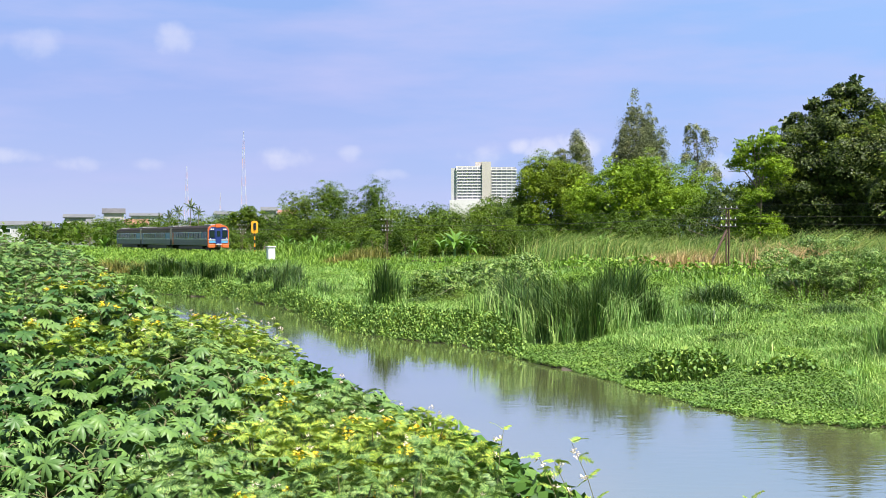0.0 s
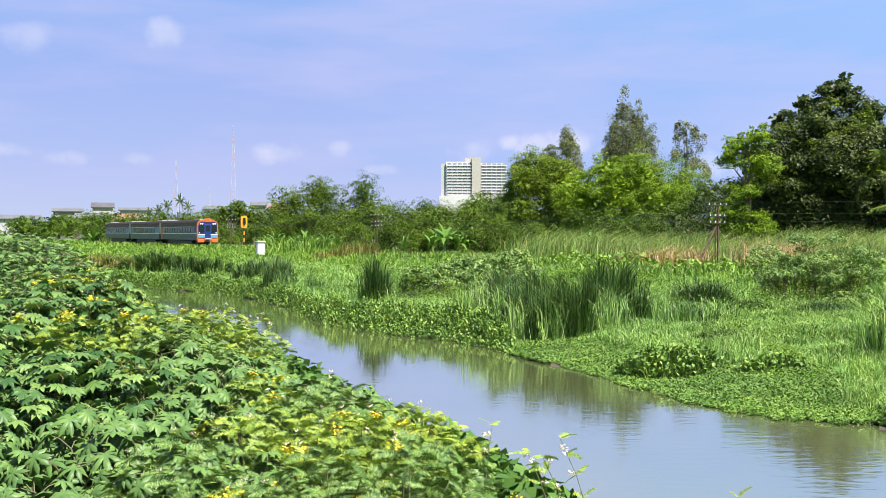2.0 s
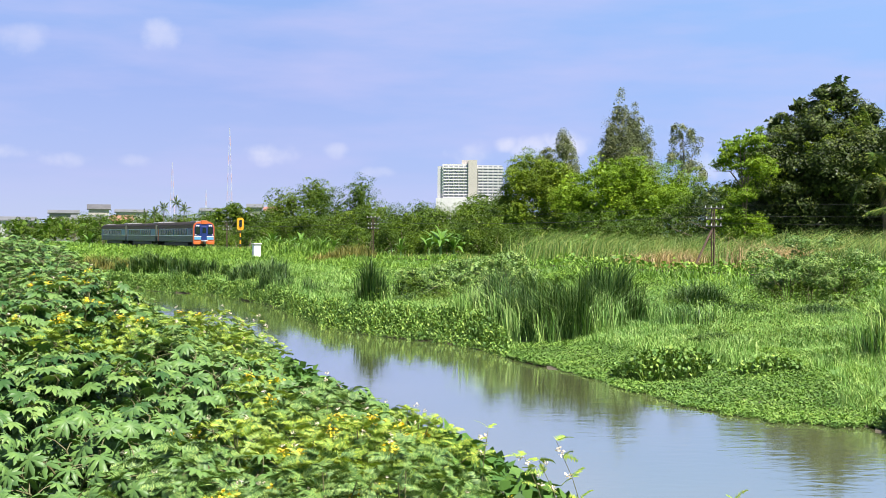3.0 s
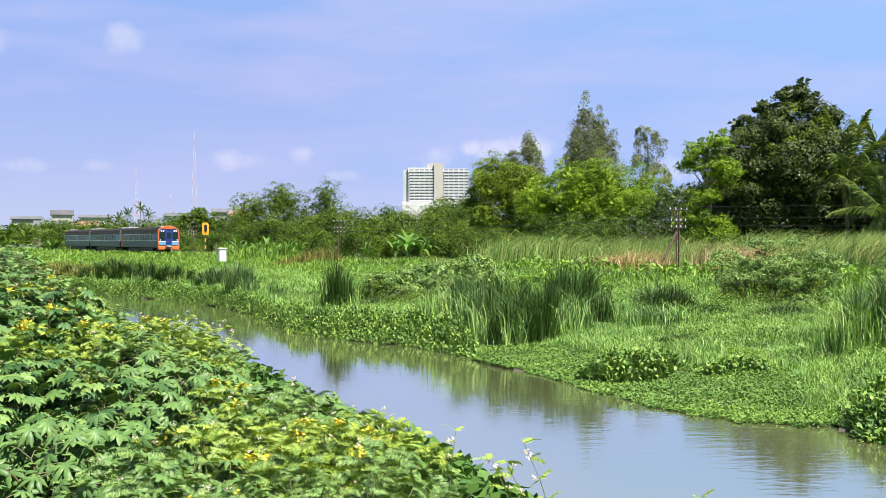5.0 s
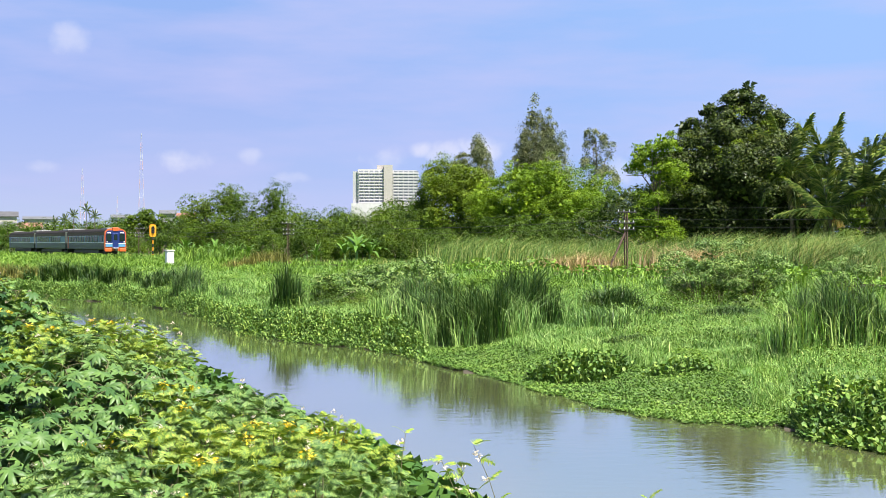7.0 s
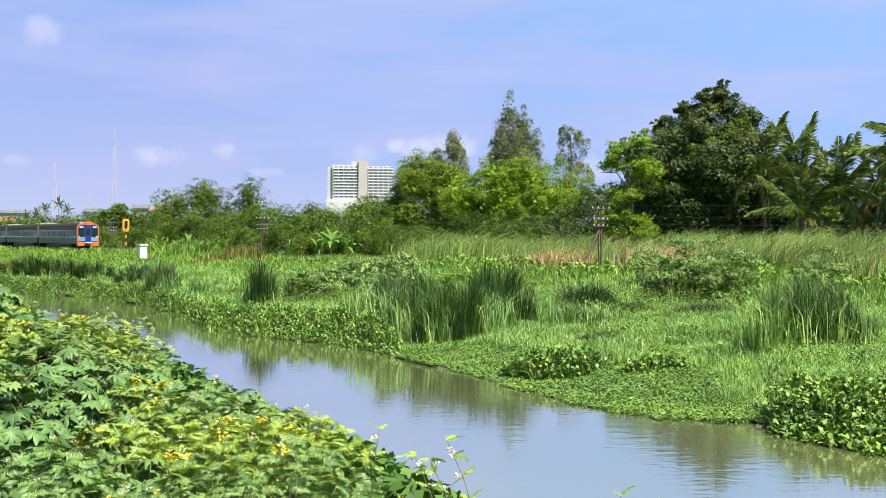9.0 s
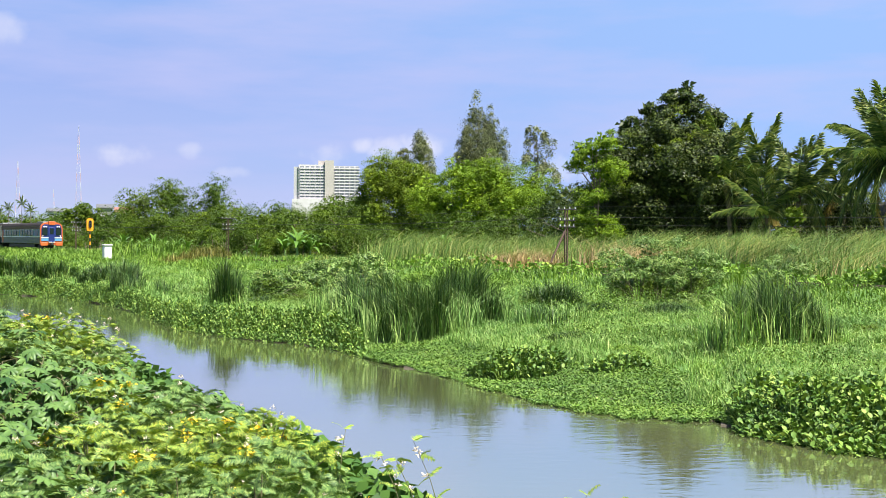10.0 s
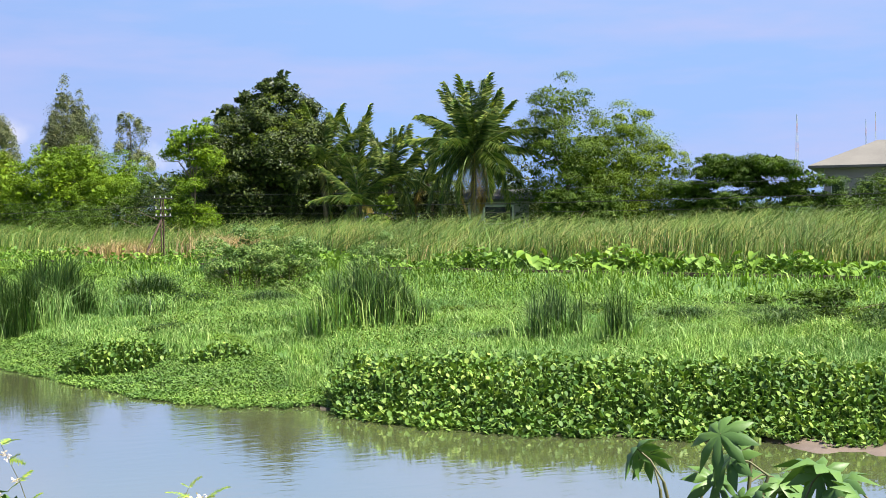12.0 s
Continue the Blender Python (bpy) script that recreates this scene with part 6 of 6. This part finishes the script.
heads = [telegraph_pole(12.95, 4.6, 4.3, True), telegraph_pole(-2.6, 4.6, 4.3), telegraph_pole(-9.25, 4.6, 4.3)]
ends = [heads[0] + (heads[0] - heads[1]) * 1.05, *heads, heads[2] + (heads[2] - heads[1])]
for drop, off in ((0.0, 0.5), (-0.66, 0.4), (-1.08, 0.4), (-0.66, -0.4)):
    for a, b in zip(ends, ends[1:]):
        a2, b2 = a + Vector((off * 0.9, off * 0.42, drop + 0.15)), b + Vector((off * 0.9, off * 0.42, drop + 0.15))
        pts = [a2.lerp(b2, u) - Vector((0, 0, 1.2 * u * (1 - u))) for u in np.linspace(0, 1, 9)]
        w = new("telegraph_wire", mesh_arrays("telegraph_wire", *tube([tuple(p) for p in pts], [0.008] * 9, 4), BLACK))
        tagged(w, "thin dark telegraph wire strung between the poles", "wire", "telegraph wires")


def build_signal():
    t = math.tan(radians(-8.66))
    y = (46.936 + 4.2 / 0.906) / (t + 0.466)
    x = t * y
    z = float(height(x, y))
    sig = thing("railway_signal", (x, y, z), "railway signal with orange-yellow rimmed black lamp panel on a striped post", "signal", turn=FWD + 90)
    h = 0.0
    for i in range(7):
        part("post_band", rod(0.09, 0.46, (0, 0, i * 0.46 - 0.05), 12), YELLOW_PAINT if i % 2 else BLACK, sig, "yellow band" if i % 2 else "black band")
    rim = bmesh.new()
    bmesh.ops.create_cube(rim, size=1.0, matrix=Matrix.Translation((0, 0, 3.95)) @ Matrix.Diagonal((0.88, 0.16, 1.65, 1)))
    bmesh.ops.bevel(rim, geom=[e for e in rim.edges if abs(e.verts[0].co.y - e.verts[1].co.y) > 0.1], offset=0.3, segments=5, affect="EDGES", profile=0.5)
    head = part("backboard", rim, YELLOW_PAINT, sig, "orange-yellow rounded backboard")
    core = bmesh.new()
    bmesh.ops.create_cube(core, size=1.0, matrix=Matrix.Translation((0, -0.1, 4.05)) @ Matrix.Diagonal((0.4, 0.14, 0.95, 1)))
    bmesh.ops.bevel(core, geom=[e for e in core.edges if abs(e.verts[0].co.y - e.verts[1].co.y) > 0.1], offset=0.18, segments=5, affect="EDGES", profile=0.5)
    part("lamp_panel", core, BLACK, sig, "black lamp panel")
    for k in (3.65, 4.0, 4.35):
        part("lens", rod(0.1, 0.08, (0, 0, 0), 14), GLASS, sig).matrix_local = pose(0, -0.16, k, 90)


build_signal()


def build_cabinet():
    t = math.tan(radians(-7.92))
    y = (46.936 - 4.6 / 0.906) / (t + 0.466)
    x = t * y
    cab = thing("relay_cabinet", (x, y, float(height(x, y))), "white trackside relay cabinet with a capped top", "cabinet", turn=FWD)
    part("body", box((0.72, 0.72, 1.5), (0, 0, 0.75), 0.05), WHITE, cab)
    part("cap", box((0.9, 0.9, 0.16), (0, 0, 1.58), 0.06), CONCRETE, cab, "grey overhanging cap")
    part("door", box((0.55, 0.04, 1.15), (0, -0.37, 0.78), 0.02), WHITE, cab)


build_cabinet()

# ---- distant buildings ----
FACADE = matte("white_facade", (0.43, 0.415, 0.43), (0.50, 0.485, 0.50), 0.05, 0.8)
PLASTER = matte("weathered_plaster", (0.16, 0.16, 0.16), (0.25, 0.245, 0.235), 0.3, 0.85)
BEIGE = matte("beige_facade", (0.33, 0.305, 0.285), (0.39, 0.36, 0.335), 0.05, 0.8)
DUSK = matte("grey_facade", (0.32, 0.32, 0.34), (0.38, 0.38, 0.395), 0.05, 0.8)
TIN = matte("tin_roof", (0.07, 0.075, 0.082), (0.125, 0.13, 0.14), 0.3, 0.9)
TILE_RED = matte("red_tiles", (0.20, 0.09, 0.07), (0.28, 0.135, 0.105), 0.4, 0.8)
TILE_GREY = matte("grey_tiles", (0.055, 0.055, 0.06), (0.095, 0.095, 0.10), 0.4, 0.8)
TILE_BEIGE = matte("pale_tiles", (0.12, 0.112, 0.10), (0.165, 0.155, 0.137), 0.4, 0.8)
MAST_RED = matte("pale_red_paint", (0.5, 0.3, 0.3), (0.58, 0.38, 0.38), 0.3, 0.7)
MAST_WHITE = matte("mast_white", (0.42, 0.42, 0.46), (0.52, 0.52, 0.56), 0.3, 0.7)
PANE = glass_material()
PANE.name = "window_glass"
# hotel window glass in a lighter grey-blue than PANE
PALE_PANE = matte("grey_blue_glass", (0.15, 0.16, 0.19), (0.28, 0.29, 0.33), 0.15, 0.25)


def build_hotel():
    R = 1200.0
    x, y, _ = spot(1.95, R)
    z0 = 0.5
    hotel = thing("hotel_tower", (x, y, z0), "white multi-storey hotel block with a beige stair tower, far away", "building", turn=-1.95)
    part("left_wing", box((27, 18, 72), (-14.5, 0, 36)), FACADE, hotel)
    part("right_wing", box((24, 18, 71), (17, 2, 35.5)), FACADE, hotel)
    part("stair_tower", box((8.5, 20, 76), (1.2, -1.5, 38)), BEIGE, hotel, "beige stair tower")
    part("end_block", box((6.5, 16, 70), (-29.5, 1, 35)), DUSK, hotel, "grey end block")
    part("roof_house", box((12, 8, 4.5), (-3.5, 2, 74)), BEIGE, hotel)
    part("podium", box((74, 22, 39), (3, -4, 19.5)), FACADE, hotel, "low white podium")
    for s, xs in ((-10.0, [-24.5 + 4.9 * i for i in range(5)]), (-8.0, [8.5 + 4.9 * i for i in range(5)])):
        for fl in range(11):
            zc = 41.3 + fl * 2.85
            for bx in xs:
                pos = (bx, s + 0.9, zc)
                w = part("window", HOTEL_PANE, PALE_PANE, hotel)
                w.matrix_local = pose(*pos)
            part("balcony", box((24.6, 1.2, 1.15), (sum(xs) / 5, s + 0.55, zc - 1.35)), FACADE, hotel)
    return hotel


HOTEL_PANE = as_mesh("window", box((3.5, 0.3, 1.5)), PALE_PANE)
build_hotel()


def house(name, az, r, w, d, h, rise, wall, roof, label, z=None, windows=3, hip=0.0, turn=0.0, eave=0.6):
    x, y, g = spot(az, r)
    ob = thing(name, (x, y, g if z is None else z), label, "building", turn=-az + turn)
    part("wall", box((w, d, h), (0, 0, h / 2)), wall, ob)
    bm = bmesh.new()
    a, b = w / 2 + eave, d / 2 + eave
    base = [bm.verts.new(p) for p in ((-a, -b, h), (a, -b, h), (a, b, h), (-a, b, h))]
    low = [bm.verts.new((p.co.x, p.co.y, h - 0.2)) for p in base]
    k = a - hip * b
    ridge = [bm.verts.new((-k, 0, h + rise)), bm.verts.new((k, 0, h + rise))]
    bm.faces.new((base[0], base[1], ridge[1], ridge[0])), bm.faces.new((base[2], base[3], ridge[0], ridge[1]))
    bm.faces.new((base[1], base[2], ridge[1])), bm.faces.new((base[3], base[0], ridge[0]))
    for i in range(4):
        bm.faces.new((low[i], low[(i + 1) % 4], base[(i + 1) % 4], base[i]))
    bm.faces.new(low[::-1])
    bmesh.ops.recalc_face_normals(bm, faces=bm.faces[:])
    part("roof", bm, roof, ob)
    for i in range(windows):
        wx = (i + 0.5) / windows * w - w / 2
        fr = part("window", box((w / windows * 0.5, 0.12, min(1.4, h * 0.35)), (wx, -d / 2 - 0.02, h * 0.72), 0.02), WHITE, ob)
        part("pane", box((w / windows * 0.44, 0.08, min(1.2, h * 0.3)), (wx, -d / 2 - 0.07, h * 0.72)), PANE, fr)
    return ob


house("warehouse", -18.7, 420, 16, 12, 6.6, 1.3, DUSK, TIN, "long low warehouse with a pale tin roof")
house("shop_house", -16.4, 430, 9, 8, 9.2, 1.0, PLASTER, TIN, "small white building among trees")
house("shop_house", -15.3, 400, 10, 9, 6.6, 1.6, PLASTER, TIN, "white house with a pale roof")
house("shop_house", -14.9, 460, 7, 8, 11.2, 1.7, BEIGE, TILE_GREY, "two-storey house with a dark grey roof")
house("warehouse", -13.5, 480, 11, 10, 10.6, 1.0, DUSK, TIN, "shed with a long pale metal roof")
house("shop_house", -13.9, 390, 6, 7, 6.4, 1.6, TILE_RED, TILE_RED, "brick-red walled house with a faded roof")
house("shop_house", -8.0, 420, 4.5, 6, 11.5, 1.2, PLASTER, TIN, "small white block behind the hedge")
house("shop_house", -7.2, 420, 5, 6, 10.2, 1.6, BEIGE, TILE_RED, "small house with a red roof behind the hedge")
house("shop_house", -10.0, 420, 6, 6, 10.2, 1.0, DUSK, TIN, "grey shed behind the hedge")
house("villa", 46.4, 114, 13.5, 11, 6.9, 2.4, BEIGE, TILE_BEIGE, "two-storey house with a pale tiled hip roof", hip=0.8, eave=1.2, windows=6)
house("shed", 44.5, 106, 3.2, 3, 2.6, 0.4, PLASTER, TIN, "low white shed beside the house", windows=1)
# the hut's grey wall colour stands in for shade on white
house("shed", 28.3, 95.5, 4.6, 3, 4.2, 0.8, DUSK, TILE_GREY, "shaded white hut, coloured grey, with a dark roof under the palms", windows=1)


def lattice_mast(az, r, h, base, label):
    x, y, g = spot(az, r)
    mast = thing("lattice_mast", (x, y, g), label, "mast", "lattice masts", turn=15)
    n = 12
    for i in range(n):
        z0, z1 = h * i / n, h * (i + 1) / n
        w0, w1 = base * (1 - 0.93 * (i / n)) / 2, base * (1 - 0.93 * ((i + 1) / n)) / 2
        pieces = []
        c0, c1 = [(sx * w0, sy * w0, z0) for sx, sy in ((-1, -1), (1, -1), (1, 1), (-1, 1))], [(sx * w1, sy * w1, z1) for sx, sy in ((-1, -1), (1, -1), (1, 1), (-1, 1))]
        for k in range(4):
            pieces += [tube([c0[k], c1[k]], [0.1, 0.1], 4), tube([c0[k], c1[(k + 1) % 4]], [0.035, 0.035], 4), tube([c0[k], c0[(k + 1) % 4]], [0.035, 0.035], 4)]
        m = MAST_RED if i % 2 == 0 else MAST_WHITE
        part("mast_section", mesh_arrays("mast_section", *joined(pieces), m), m, mast, "pale red section" if i % 2 == 0 else "white section")


lattice_mast(-9.15, 1400, 122, 8, "tall slender red and white lattice radio mast, far away")
lattice_mast(-11.7, 1400, 82, 7, "red and white lattice radio mast, far away")
lattice_mast(-10.2, 1600, 60, 4, "small faint lattice mast, far away")
lattice_mast(41.7, 900, 78, 4, "faint white lattice mast behind the trees")
lattice_mast(44.6, 1500, 120, 4, "thin faint mast on the skyline")
lattice_mast(45.0, 1500, 128, 4, "thin faint mast on the skyline")


def far_hill():
    rng = np.random.default_rng(91)
    n = 60
    x = np.linspace(-420, 420, n)
    prof = 165 * np.exp(-(x / 210) ** 2) + 4 * wave(x, x * 0, 0.05)
    rows = []
    for k, f in ((-300, 0.0), (-150, 0.6), (0, 1.0), (200, 0.0)):
        rows.append(np.stack([x, np.full(n, float(k)), prof * f], 1))
    v = np.concatenate(rows)
    q = [(i * n + j, i * n + j + 1, (i + 1) * n + j + 1, (i + 1) * n + j) for i in range(3) for j in range(n - 1)]
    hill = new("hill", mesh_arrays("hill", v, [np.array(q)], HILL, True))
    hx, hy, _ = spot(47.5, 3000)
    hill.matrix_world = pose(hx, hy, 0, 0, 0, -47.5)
    tagged(hill, "low hill on the skyline with blue-green haze in its colour", "hill", kind="structure")


# blue-green of distance haze is mixed into the wooded hill's base colour
HILL = matte("haze_tinted_woods", (0.16, 0.24, 0.26), (0.22, 0.30, 0.30), 0.01, 0.9)
far_hill()


def far_woods():
    rng = np.random.default_rng(92)
    n = 9000
    az, r = rng.uniform(-24, 50, n), rng.uniform(280, 620, n)
    x, y = r * np.sin(np.radians(az)), r * np.cos(np.radians(az))
    z = height(x, y) + rng.uniform(0, 1, n) ** 0.7 * (5.2 + 1.6 * wave(x, y, 0.06))
    v, q = leaves(rng, np.stack([x, y, z], 1), 1.6, 0.7, 0.5)
    tagged(new("far_woods", mesh_arrays("far_woods", v, [q], TREE_MID)), "distant line of green trees and scrub", "trees", kind="stuff")


far_woods()
